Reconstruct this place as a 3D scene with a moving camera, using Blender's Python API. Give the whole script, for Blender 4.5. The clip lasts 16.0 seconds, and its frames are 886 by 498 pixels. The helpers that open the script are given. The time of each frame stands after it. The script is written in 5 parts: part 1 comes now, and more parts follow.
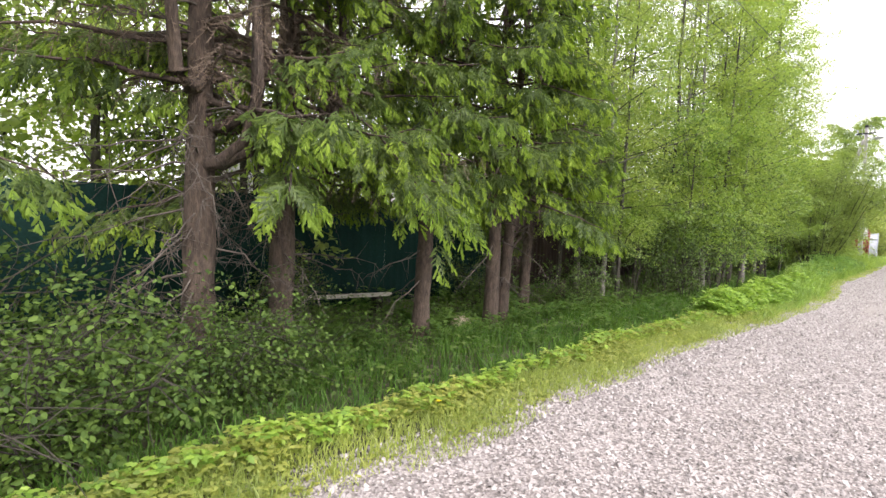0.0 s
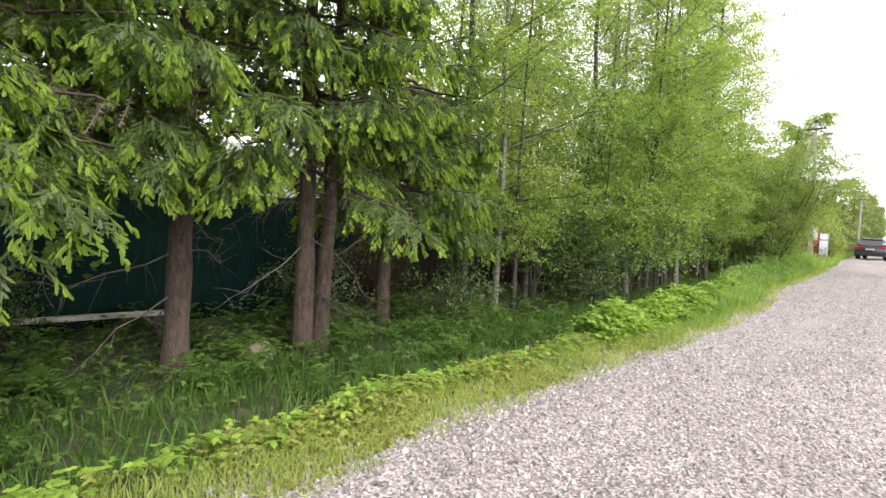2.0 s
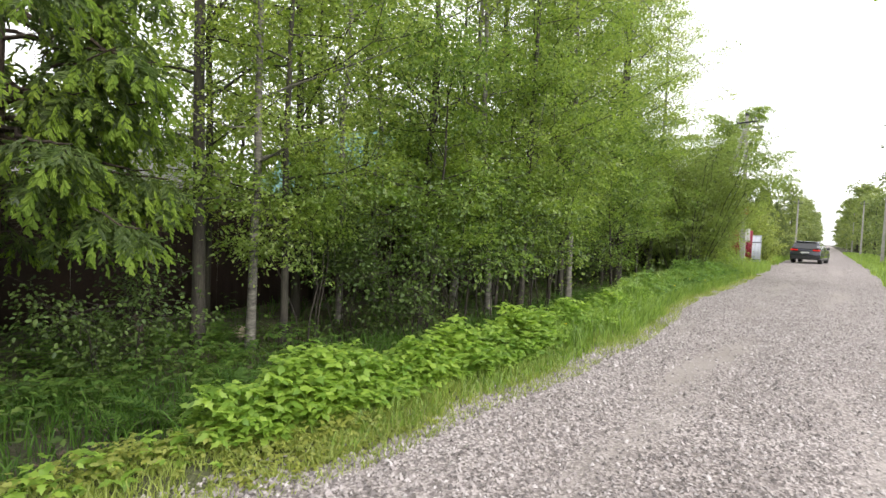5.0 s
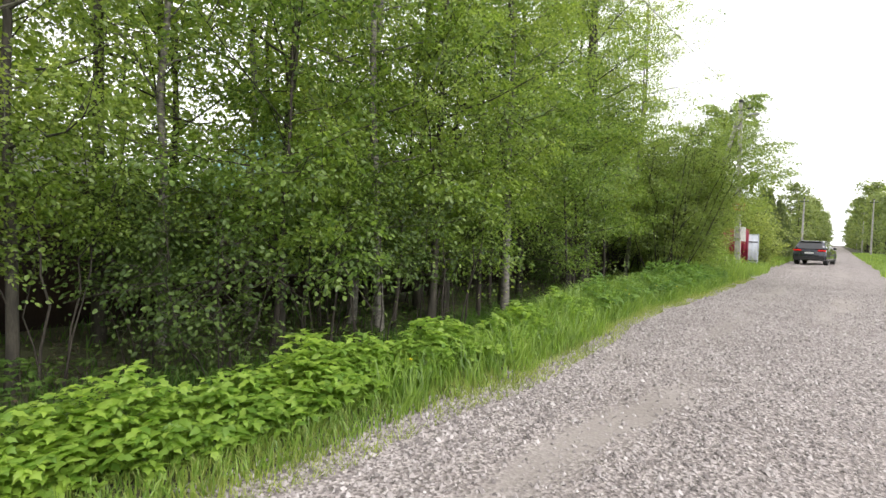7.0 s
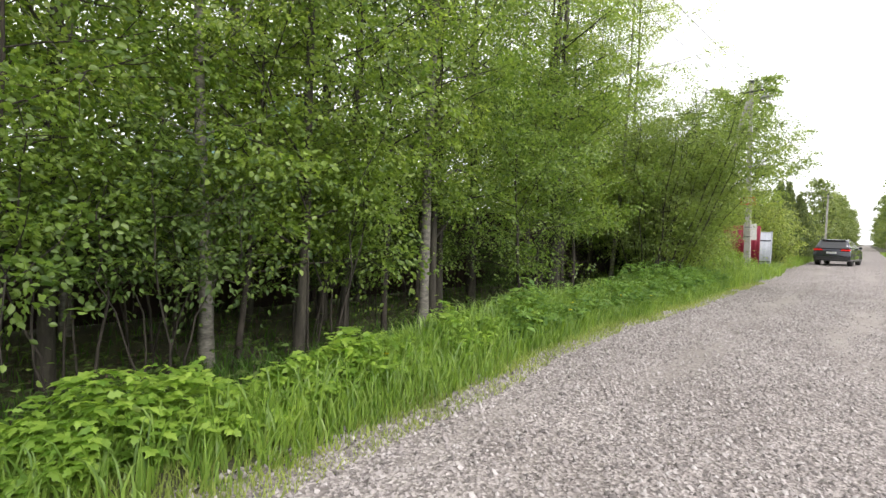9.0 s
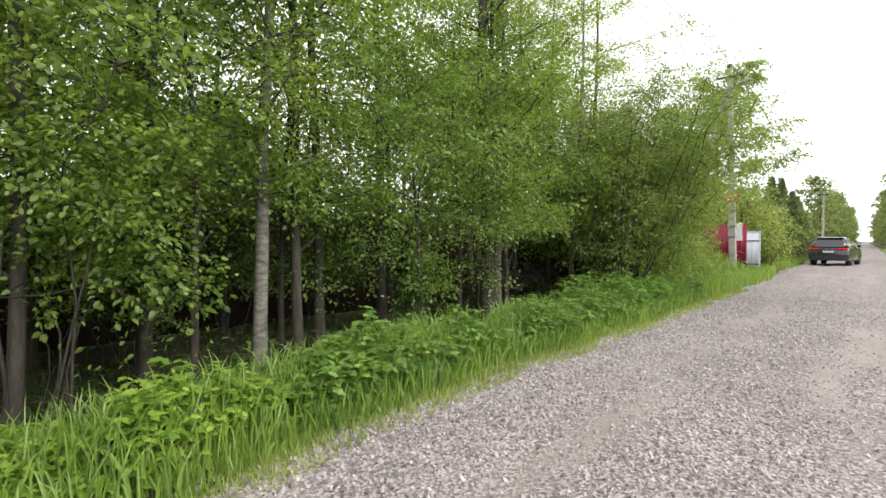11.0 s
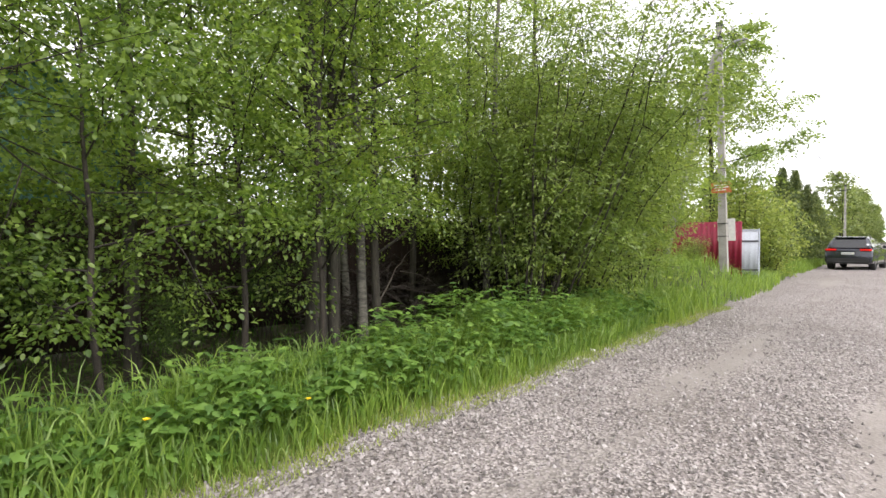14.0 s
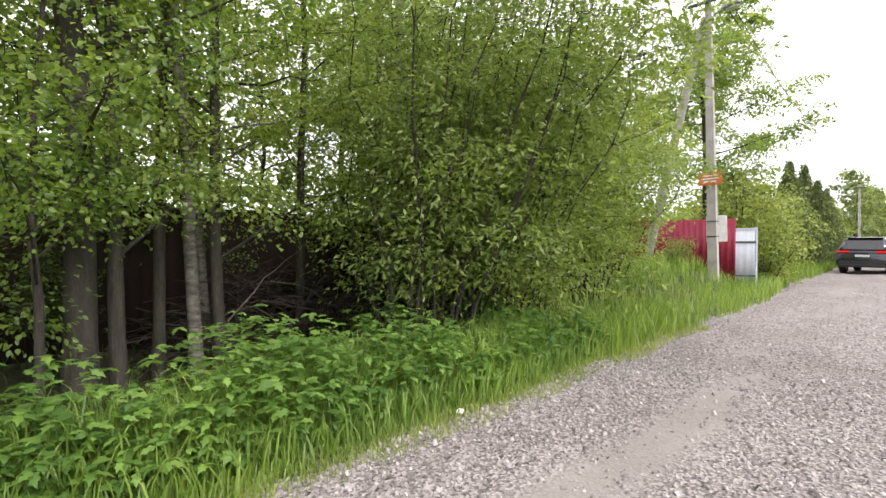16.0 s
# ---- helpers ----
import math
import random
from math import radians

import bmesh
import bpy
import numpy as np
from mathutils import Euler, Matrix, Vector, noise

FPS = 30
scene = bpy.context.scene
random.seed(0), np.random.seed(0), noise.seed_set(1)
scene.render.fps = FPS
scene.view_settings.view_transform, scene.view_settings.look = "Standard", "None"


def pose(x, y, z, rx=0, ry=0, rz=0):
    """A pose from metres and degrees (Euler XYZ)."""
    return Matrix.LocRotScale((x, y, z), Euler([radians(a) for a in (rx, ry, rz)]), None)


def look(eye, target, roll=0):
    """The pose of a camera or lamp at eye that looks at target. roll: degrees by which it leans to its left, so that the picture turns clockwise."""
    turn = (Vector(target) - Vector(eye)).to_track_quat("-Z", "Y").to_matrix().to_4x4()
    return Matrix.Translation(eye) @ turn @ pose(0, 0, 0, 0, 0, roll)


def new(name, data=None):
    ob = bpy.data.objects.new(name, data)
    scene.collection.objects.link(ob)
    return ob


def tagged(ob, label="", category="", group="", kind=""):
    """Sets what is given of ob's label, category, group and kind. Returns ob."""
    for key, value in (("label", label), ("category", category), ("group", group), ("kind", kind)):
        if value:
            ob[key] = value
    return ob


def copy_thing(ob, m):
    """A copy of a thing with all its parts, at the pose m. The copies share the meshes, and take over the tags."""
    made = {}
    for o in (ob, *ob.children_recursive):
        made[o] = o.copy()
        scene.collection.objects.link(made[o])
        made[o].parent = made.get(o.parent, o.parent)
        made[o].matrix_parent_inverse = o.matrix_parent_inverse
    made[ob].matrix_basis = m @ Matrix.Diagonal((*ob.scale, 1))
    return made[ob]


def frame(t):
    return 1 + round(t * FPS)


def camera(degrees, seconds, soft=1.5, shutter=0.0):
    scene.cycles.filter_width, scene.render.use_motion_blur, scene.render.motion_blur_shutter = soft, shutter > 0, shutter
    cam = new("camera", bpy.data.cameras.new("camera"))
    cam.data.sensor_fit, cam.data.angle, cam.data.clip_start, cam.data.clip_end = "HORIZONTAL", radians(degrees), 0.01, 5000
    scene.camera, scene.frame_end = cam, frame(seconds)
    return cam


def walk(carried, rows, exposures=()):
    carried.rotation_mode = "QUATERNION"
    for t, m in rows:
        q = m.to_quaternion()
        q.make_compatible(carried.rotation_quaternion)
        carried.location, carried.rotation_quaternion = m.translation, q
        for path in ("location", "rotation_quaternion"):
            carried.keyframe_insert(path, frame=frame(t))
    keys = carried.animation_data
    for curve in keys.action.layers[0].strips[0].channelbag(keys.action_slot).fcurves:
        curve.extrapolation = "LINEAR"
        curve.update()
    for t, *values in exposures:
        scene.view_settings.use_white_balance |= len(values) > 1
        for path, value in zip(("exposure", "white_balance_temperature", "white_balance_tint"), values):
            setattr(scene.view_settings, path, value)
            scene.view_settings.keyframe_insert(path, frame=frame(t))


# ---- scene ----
cam = camera(82, 16.0)
PATH = [
    (0, pose(0, 0, 1.68, 86.6, -2.4, 45.1)),
    (0.5, pose(0.022, 0.943, 1.68, 86.6, -2.5, 44.3)),
    (1, pose(0.033, 1.808, 1.68, 86.7, -2.5, 43.4)),
    (1.5, pose(0.055, 2.751, 1.68, 86.7, -2.5, 43.3)),
    (2, pose(0.066, 3.617, 1.662, 86.8, -2.5, 42.2)),
    (2.5, pose(0.033, 4.505, 1.644, 86.8, -2.6, 41.7)),
    (3, pose(0.055, 5.36, 1.626, 87, -2.6, 39.7)),
    (3.5, pose(0.055, 6.214, 1.608, 87, -2.7, 39)),
    (4, pose(0.077, 7.025, 1.59, 87.3, -2.8, 37.5)),
    (6.5, pose(0.219, 11.245, 1.5, 88, -2, 38.6)),
    (7, pose(0.296, 12.001, 1.482, 88, -2, 38.6)),
    (7.5, pose(0.296, 12.791, 1.48, 88, -2, 39.5)),
    (8, pose(0.318, 13.558, 1.48, 88, -1.9, 39.6)),
    (8.5, pose(0.285, 14.358, 1.48, 87.8, -2.1, 40.5)),
    (9, pose(0.34, 15.158, 1.48, 87.8, -2, 40.5)),
    (11.5, pose(0.34, 19.033, 1.5, 89, -0.1, 40.5)),
    (12, pose(0.313, 19.834, 1.5, 88.9, -0.2, 40.7)),
    (12.5, pose(0.238, 20.644, 1.5, 89, -0.2, 41.6)),
    (13, pose(0.252, 21.479, 1.5, 88.9, -0.2, 42)),
    (13.5, pose(0.237, 22.3, 1.5, 89, -0.2, 42.2)),
    (14, pose(0.263, 23.145, 1.5, 89, -0.1, 42.2)),
    (14.5, pose(0.197, 23.874, 1.5, 89.1, -0.1, 42.4)),
    (15, pose(0.121, 24.673, 1.5, 89, -0.2, 42.8)),
    (15.5, pose(0.071, 25.454, 1.5, 89.1, -0.1, 43)),
    (16, pose(0.067, 26.275, 1.5, 89.1, -0.1, 43.2)),
]
walk(cam, PATH, [(0, 1.29, 6380, 17), (2, 1.22, 6380, 15), (3.5, 0.96, 6380, 13), (4.2, 0.87, 6380, 13), (7, 0.74, 6380, 13), (11.5, 0.74, 6380, 13), (14, 0.8, 6380, 15), (16, 0.9, 6380, 17)])

# ---- world and sun: a bright white overcast sky ----
world = bpy.data.worlds.new("overcast_sky")
scene.world = world
world.use_nodes = True
wn, wl = world.node_tree.nodes, world.node_tree.links
sky = wn.new("ShaderNodeTexSky")
sky.sky_type, sky.sun_disc = "NISHITA", False
sky.sun_elevation, sky.sun_rotation = radians(40), radians(98)
sky.dust_density = 4.0
pale = wn.new("ShaderNodeHueSaturation")
pale.inputs["Saturation"].default_value = 0.10
wl.new(sky.outputs[0], pale.inputs["Color"])
veil = wn.new("ShaderNodeMix")
veil.data_type = "RGBA"
veil.inputs[0].default_value = 0.75
veil.inputs[7].default_value = (11.4, 11.4, 11.2, 1)
wl.new(pale.outputs[0], veil.inputs[6])
wl.new(veil.outputs[2], wn["Background"].inputs["Color"])
wn["Background"].inputs["Strength"].default_value = 0.12
sun = new("sun", bpy.data.lights.new("sun", "SUN"))
sun.data.energy, sun.data.angle, sun.data.color = 1.5, radians(25), (1.0, 0.95, 0.87)
sun.matrix_world = look((40, 14, 34), (0, 20, 0))


# ---- materials ----
def shader(name):
    m = bpy.data.materials.new(name)
    m.use_nodes = True
    return m, m.node_tree.nodes, m.node_tree.links, m.node_tree.nodes["Principled BSDF"]


def ramp(nodes, links, value, stops):
    r = nodes.new("ShaderNodeValToRGB")
    while len(r.color_ramp.elements) < len(stops):
        r.color_ramp.elements.new(0.5)
    for e, (p, c) in zip(r.color_ramp.elements, stops):
        e.position, e.color = p, (*c, 1)
    links.new(value, r.inputs[0])
    return r.outputs[0]


def noise_tex(nodes, links, scale, detail=4, where="Object", stretch=None):
    c = nodes.new("ShaderNodeTexCoord").outputs[where]
    if stretch:
        mp = nodes.new("ShaderNodeMapping")
        mp.inputs["Scale"].default_value = stretch
        links.new(c, mp.inputs[0])
        c = mp.outputs[0]
    n = nodes.new("ShaderNodeTexNoise")
    n.inputs["Scale"].default_value, n.inputs["Detail"].default_value = scale, detail
    links.new(c, n.inputs["Vector"])
    return n.outputs["Fac"]


def mixed(nodes, links, fac, a, b, how="MIX"):
    m = nodes.new("ShaderNodeMix")
    m.data_type, m.blend_type = "RGBA", how
    for socket, v in ((m.inputs[0], fac), (m.inputs[6], a), (m.inputs[7], b)):
        if isinstance(v, bpy.types.NodeSocket):
            links.new(v, socket)
        else:
            socket.default_value = v if isinstance(v, float) else (*v, 1)
    return m.outputs[2]


def bumped(nodes, links, bsdf, height, strength, distance):
    b = nodes.new("ShaderNodeBump")
    b.inputs["Strength"].default_value, b.inputs["Distance"].default_value = strength, distance
    links.new(height, b.inputs["Height"])
    links.new(b.outputs[0], bsdf.inputs["Normal"])


def rough(name, dark, light, scale=6.0, roughness=0.85, bump=0.4, metal=0.0, stretch=None, fine=40.0, distance=0.02):
    """A surface with variation at two scales and fine relief."""
    m, nodes, links, b = shader(name)
    big = noise_tex(nodes, links, scale, 5, stretch=stretch)
    small = noise_tex(nodes, links, fine, 3, stretch=stretch)
    col = ramp(nodes, links, big, [(0.3, dark), (0.72, light)])
    shade = ramp(nodes, links, small, [(0.3, (0.7, 0.7, 0.7)), (0.7, (1.15, 1.15, 1.15))])
    links.new(mixed(nodes, links, 1.0, col, shade, "MULTIPLY"), b.inputs["Base Color"])
    b.inputs["Roughness"].default_value, b.inputs["Metallic"].default_value = roughness, metal
    if bump:
        bumped(nodes, links, b, small, bump, distance)
    return m


def leafy(name, dark, light, through_leaf=0.4, gloss=0.45, sheen=0.7):
    """Leaves: each leaf has its own tone, light shines through."""
    m, nodes, links, b = shader(name)
    g = nodes.new("ShaderNodeNewGeometry")
    o = nodes.new("ShaderNodeObjectInfo")
    col = ramp(nodes, links, g.outputs["Random Per Island"], [(0.0, dark), (1.0, light)])
    tone = ramp(nodes, links, o.outputs["Random"], [(0.0, (0.90, 0.88, 0.82)), (1.0, (1.17, 1.06, 1.0))])
    patch = ramp(nodes, links, noise_tex(nodes, links, 0.9, 2), [(0.3, (0.8, 0.85, 0.8)), (0.7, (1.15, 1.1, 1.05))])
    col = mixed(nodes, links, 1.0, mixed(nodes, links, 1.0, col, tone, "MULTIPLY"), patch, "MULTIPLY")
    links.new(col, b.inputs["Base Color"])
    b.inputs["Roughness"].default_value = gloss
    b.inputs["Specular IOR Level"].default_value = sheen
    t = nodes.new("ShaderNodeBsdfTranslucent")
    links.new(mixed(nodes, links, 1.0, col, (1.6, 1.6, 1.0), "MULTIPLY"), t.inputs["Color"])
    mx = nodes.new("ShaderNodeMixShader")
    mx.inputs[0].default_value = through_leaf
    links.new(b.outputs[0], mx.inputs[1])
    links.new(t.outputs[0], mx.inputs[2])
    links.new(mx.outputs[0], nodes["Material Output"].inputs["Surface"])
    return m


def plain(name, colour, roughness=0.5, metal=0.0, coat=0.0):
    m, nodes, links, b = shader(name)
    n = ramp(nodes, links, noise_tex(nodes, links, 14.0, 4), [(0.3, tuple(c * 0.85 for c in colour)), (0.7, tuple(min(1, c * 1.1) for c in colour))])
    links.new(n, b.inputs["Base Color"])
    b.inputs["Roughness"].default_value, b.inputs["Metallic"].default_value = roughness, metal
    b.inputs["Coat Weight"].default_value = coat
    return m


def gravel_bed():
    m, nodes, links, b = shader("gravel_bed")
    c = nodes.new("ShaderNodeTexCoord").outputs["Object"]
    v = nodes.new("ShaderNodeTexVoronoi")
    v.inputs["Scale"].default_value = 44
    links.new(c, v.inputs["Vector"])
    sep = nodes.new("ShaderNodeSeparateColor")
    links.new(v.outputs["Color"], sep.inputs[0])
    stone = ramp(nodes, links, sep.outputs[0], [(0.0, (0.12, 0.105, 0.10)), (0.5, (0.25, 0.222, 0.212)), (1.0, (0.42, 0.385, 0.37))])
    sand = ramp(nodes, links, noise_tex(nodes, links, 60, 4), [(0.3, (0.235, 0.212, 0.196)), (0.7, (0.315, 0.287, 0.266))])
    worn = nodes.new("ShaderNodeAttribute")
    worn.attribute_name = "sandy"
    streak = ramp(nodes, links, worn.outputs["Fac"], [(0.25, (0, 0, 0)), (0.9, (0.85, 0.85, 0.85))])
    damp = ramp(nodes, links, noise_tex(nodes, links, 0.7, 5), [(0.35, (0.86, 0.84, 0.83)), (0.65, (1.06, 1.05, 1.05))])
    col = mixed(nodes, links, streak, stone, sand)
    links.new(mixed(nodes, links, 1.0, col, damp, "MULTIPLY"), b.inputs["Base Color"])
    b.inputs["Roughness"].default_value = 0.95
    bumped(nodes, links, b, mixed(nodes, links, streak, v.outputs["Distance"], (0.4, 0.4, 0.4)), 0.8, 0.018)
    return m


def stone_shader():
    m, nodes, links, b = shader("crushed_stone")
    g = nodes.new("ShaderNodeNewGeometry")
    col = ramp(nodes, links, g.outputs["Random Per Island"], [(0.0, (0.11, 0.098, 0.095)), (0.3, (0.24, 0.215, 0.208)), (0.8, (0.36, 0.328, 0.318)), (1.0, (0.46, 0.43, 0.42))])
    grain = ramp(nodes, links, noise_tex(nodes, links, 120, 3), [(0.3, (0.8, 0.8, 0.8)), (0.7, (1.1, 1.1, 1.1))])
    links.new(mixed(nodes, links, 1.0, col, grain, "MULTIPLY"), b.inputs["Base Color"])
    b.inputs["Roughness"].default_value = 0.9
    return m


M_GRAVEL = gravel_bed()
M_STONE = stone_shader()
M_SOIL = rough("forest_soil", (0.035, 0.030, 0.018), (0.075, 0.082, 0.034), 1.3, 0.95, 0.8, fine=25, distance=0.05)
M_BARK_SPRUCE = rough("spruce_bark", (0.042, 0.030, 0.023), (0.125, 0.090, 0.068), 7, 0.95, 1.0, stretch=(3, 3, 0.8), fine=22, distance=0.03)
M_BARK_GREY = rough("aspen_bark", (0.028, 0.025, 0.019), (0.072, 0.064, 0.048), 5, 0.9, 0.7, stretch=(2, 2, 0.5), fine=26, distance=0.015)
M_BARK_BIRCH = rough("birch_bark", (0.06, 0.056, 0.048), (0.23, 0.215, 0.18), 5, 0.8, 0.5, stretch=(1, 1, 3.5), fine=20, distance=0.01)
M_BARK_DARK = rough("willow_bark", (0.022, 0.018, 0.014), (0.06, 0.05, 0.038), 8, 0.95, 0.7, stretch=(2, 2, 0.6), fine=30)
M_TWIG = rough("dead_twig", (0.07, 0.055, 0.045), (0.16, 0.135, 0.115), 9, 0.95, 0.3)
M_BRUSH = rough("old_brushwood", (0.028, 0.022, 0.018), (0.085, 0.068, 0.056), 9, 0.95, 0.3)
M_NEEDLE = leafy("spruce_needles", (0.055, 0.102, 0.025), (0.150, 0.225, 0.054), 0.4, 0.55)
M_SHOOT = leafy("young_spruce_shoots", (0.140, 0.235, 0.034), (0.275, 0.400, 0.066), 0.45, 0.75, 0.35)
M_BROWN = leafy("dry_needles", (0.075, 0.055, 0.042), (0.15, 0.115, 0.09), 0.2, 0.8)
M_BIRCH_LEAF = leafy("birch_leaves", (0.120, 0.192, 0.034), (0.310, 0.415, 0.100), 0.58)
M_ASPEN_LEAF = leafy("aspen_leaves", (0.100, 0.178, 0.036), (0.270, 0.385, 0.090), 0.56)
M_MAPLE_LEAF = leafy("maple_leaves", (0.070, 0.135, 0.028), (0.235, 0.350, 0.078), 0.52)
M_WILLOW_LEAF = leafy("willow_leaves", (0.115, 0.180, 0.046), (0.285, 0.390, 0.105), 0.48)
M_YELLOW_LEAF = leafy("sunlit_yellow_green_leaves", (0.130, 0.205, 0.048), (0.290, 0.395, 0.112), 0.52)
# understorey leaves: the canopy's shade is partly put into this dark colour
M_SHRUB_LEAF_SHADED = leafy("shade_darkened_shrub_leaves", (0.030, 0.062, 0.015), (0.100, 0.165, 0.036), 0.28, 0.6, 0.4)
M_GRASS = leafy("meadow_grass", (0.098, 0.190, 0.032), (0.255, 0.385, 0.080), 0.42, 0.5)
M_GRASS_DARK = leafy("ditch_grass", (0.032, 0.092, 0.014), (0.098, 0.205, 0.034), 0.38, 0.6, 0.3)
M_GRASS_DRY = leafy("short_yellowish_grass", (0.160, 0.228, 0.046), (0.320, 0.397, 0.112), 0.35, 0.6)
M_WEED = leafy("verge_herb_leaves", (0.105, 0.215, 0.030), (0.275, 0.425, 0.078), 0.45, 0.45)
M_WEED_PALE = leafy("low_pale_herb_leaves", (0.135, 0.185, 0.035), (0.310, 0.355, 0.090), 0.4, 0.5)
M_GARDEN_LEAF = leafy("garden_bush_leaves", (0.115, 0.180, 0.042), (0.300, 0.375, 0.105), 0.48)
# darker copy of the fern green, with the spruces' shade in its colour
M_FERN_SHADE = leafy("fern_fronds_with_shade_in_colour", (0.036, 0.090, 0.016), (0.108, 0.195, 0.036), 0.34, 0.7, 0.3)
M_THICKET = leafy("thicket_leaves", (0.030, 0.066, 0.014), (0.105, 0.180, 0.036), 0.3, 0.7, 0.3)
M_FERN = leafy("fern_fronds", (0.055, 0.135, 0.028), (0.175, 0.315, 0.066), 0.38, 0.5)
# distance haze is mixed into this paler, greyer leaf colour
M_FAR_LEAF_HAZED = leafy("haze_paled_far_leaves", (0.11, 0.165, 0.06), (0.24, 0.31, 0.115), 0.45)
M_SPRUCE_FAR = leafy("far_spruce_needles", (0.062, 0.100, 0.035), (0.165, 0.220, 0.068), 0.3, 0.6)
M_FENCE_GREEN = rough("green_painted_sheet", (0.005, 0.024, 0.020), (0.008, 0.036, 0.029), 1.5, 0.9, 0.1, fine=30)
M_FENCE_GREEN.node_tree.nodes["Principled BSDF"].inputs["Specular IOR Level"].default_value = 0.2
M_FENCE_BROWN = rough("brown_painted_sheet", (0.022, 0.012, 0.009), (0.036, 0.019, 0.013), 1.5, 0.9, 0.1, fine=30)
M_FENCE_RED = rough("raspberry_red_painted_sheet", (0.23, 0.012, 0.035), (0.32, 0.02, 0.055), 1.5, 0.45, 0.1, fine=30)
M_PANEL = rough("pale_grey_sheet", (0.36, 0.39, 0.43), (0.46, 0.49, 0.54), 2, 0.85, 0.1)
M_STEEL = plain("dark_steel", (0.06, 0.06, 0.065), 0.5, 0.6)
M_CONCRETE = rough("concrete", (0.30, 0.285, 0.26), (0.46, 0.44, 0.41), 3, 0.9, 0.4, fine=60, distance=0.005)
M_LAMP_GREY = plain("lamp_housing", (0.22, 0.22, 0.22), 0.45, 0.5)
M_LENS = plain("lamp_lens", (0.5, 0.5, 0.48), 0.2)
M_SIGN_ORANGE = plain("faded_orange_sign", (0.55, 0.13, 0.05), 0.6)
M_SIGN_WHITE = plain("white_notice", (0.72, 0.72, 0.70), 0.6)
M_INK = plain("grey_print", (0.45, 0.45, 0.45), 0.7)
M_CABLE = plain("black_cable", (0.03, 0.03, 0.03), 0.7)
M_BOARD = rough("weathered_board", (0.30, 0.27, 0.22), (0.50, 0.47, 0.40), 4, 0.9, 0.4, stretch=(6, 0.6, 6))
M_BOULDER = rough("boulder", (0.26, 0.21, 0.15), (0.46, 0.39, 0.29), 4, 0.9, 0.6)
M_DANDELION = leafy("dandelion_petals", (0.8, 0.66, 0.01), (0.9, 0.8, 0.04), 0.2, 0.6)
M_WALL_GREEN = rough("green_painted_boards", (0.05, 0.14, 0.11), (0.08, 0.20, 0.155), 2, 0.7, 0.2)
M_ROOF_TEAL = rough("teal_roof_sheet", (0.04, 0.16, 0.14), (0.06, 0.22, 0.19), 2, 0.45, 0.1)
M_ROOF_GREY = rough("grey_roof_sheet", (0.28, 0.27, 0.27), (0.42, 0.40, 0.40), 2, 0.6, 0.1)
M_WALL_PALE = rough("pale_siding", (0.45, 0.43, 0.38), (0.6, 0.57, 0.5), 2, 0.7, 0.1)
M_PAINT_CAR = plain("dark_blue_grey_car_paint", (0.018, 0.021, 0.036), 0.25, 0.25, 1.0)
M_GLASS_CAR = plain("tinted_car_glass", (0.02, 0.022, 0.025), 0.06, 0.0, 0.6)
M_PLASTIC = plain("black_car_plastic", (0.025, 0.025, 0.026), 0.6)
M_TYRE = plain("tyre_rubber", (0.02, 0.02, 0.02), 0.85)
M_RIM = plain("dark_alloy", (0.10, 0.10, 0.11), 0.35, 0.9)
M_PLATE = plain("number_plate", (0.7, 0.7, 0.68), 0.5)
M_HEADLIGHT = plain("headlight_glass", (0.6, 0.62, 0.65), 0.12, 0.0, 1.0)
M_TAIL = plain("red_tail_light", (0.55, 0.012, 0.012), 0.25, 0.0, 0.5)
tail_bsdf = M_TAIL.node_tree.nodes["Principled BSDF"]
tail_bsdf.inputs["Emission Color"].default_value = (1, 0.03, 0.02, 1)
tail_bsdf.inputs["Emission Strength"].default_value = 0.25


# ---- mesh tools ----
class Soup:
    """Collects vertices and faces for one mesh."""

    def __init__(self):
        self.v, self.f, self.n = [], [], 0

    def add(self, verts, faces):
        verts = np.asarray(verts, float).reshape(-1, 3)
        self.v.append(verts)
        self.f.append((np.asarray(faces, int).reshape(len(faces), -1) if len(faces) else np.zeros((0, 3), int)) + self.n)
        self.n += len(verts)
        return self

    def mesh(self, name, material, smooth=False):
        me = bpy.data.meshes.new(name)
        v = np.concatenate(self.v).astype(np.float32)
        loops = np.concatenate([f.ravel() for f in self.f]).astype(np.int32)
        sizes = np.concatenate([np.full(len(f), f.shape[1]) for f in self.f]).astype(np.int32)
        starts = np.concatenate([[0], np.cumsum(sizes)[:-1]]).astype(np.int32)
        me.vertices.add(len(v))
        me.vertices.foreach_set("co", v.ravel())
        me.loops.add(len(loops))
        me.loops.foreach_set("vertex_index", loops)
        me.polygons.add(len(sizes))
        me.polygons.foreach_set("loop_start", starts)
        me.polygons.foreach_set("loop_total", sizes)
        if smooth:
            me.polygons.foreach_set("use_smooth", np.ones(len(sizes), bool))
        me.update(calc_edges=True)
        me.materials.append(material)
        return me


def piece(name, soup, material, parent=None, label="", smooth=False):
    ob = new(name, soup.mesh(name, material, smooth))
    if parent is not None:
        ob.parent = parent
    if label:
        ob["label"] = label
    return ob


def part(name, bm, material, parent=None, label="", smooth=False):
    me = bpy.data.meshes.new(name)
    bm.normal_update()
    bm.to_mesh(me)
    bm.free()
    me.materials.append(material)
    if smooth:
        for p in me.polygons:
            p.use_smooth = True
    ob = new(name, me)
    if parent is not None:
        ob.parent = parent
    if label:
        ob["label"] = label
    return ob


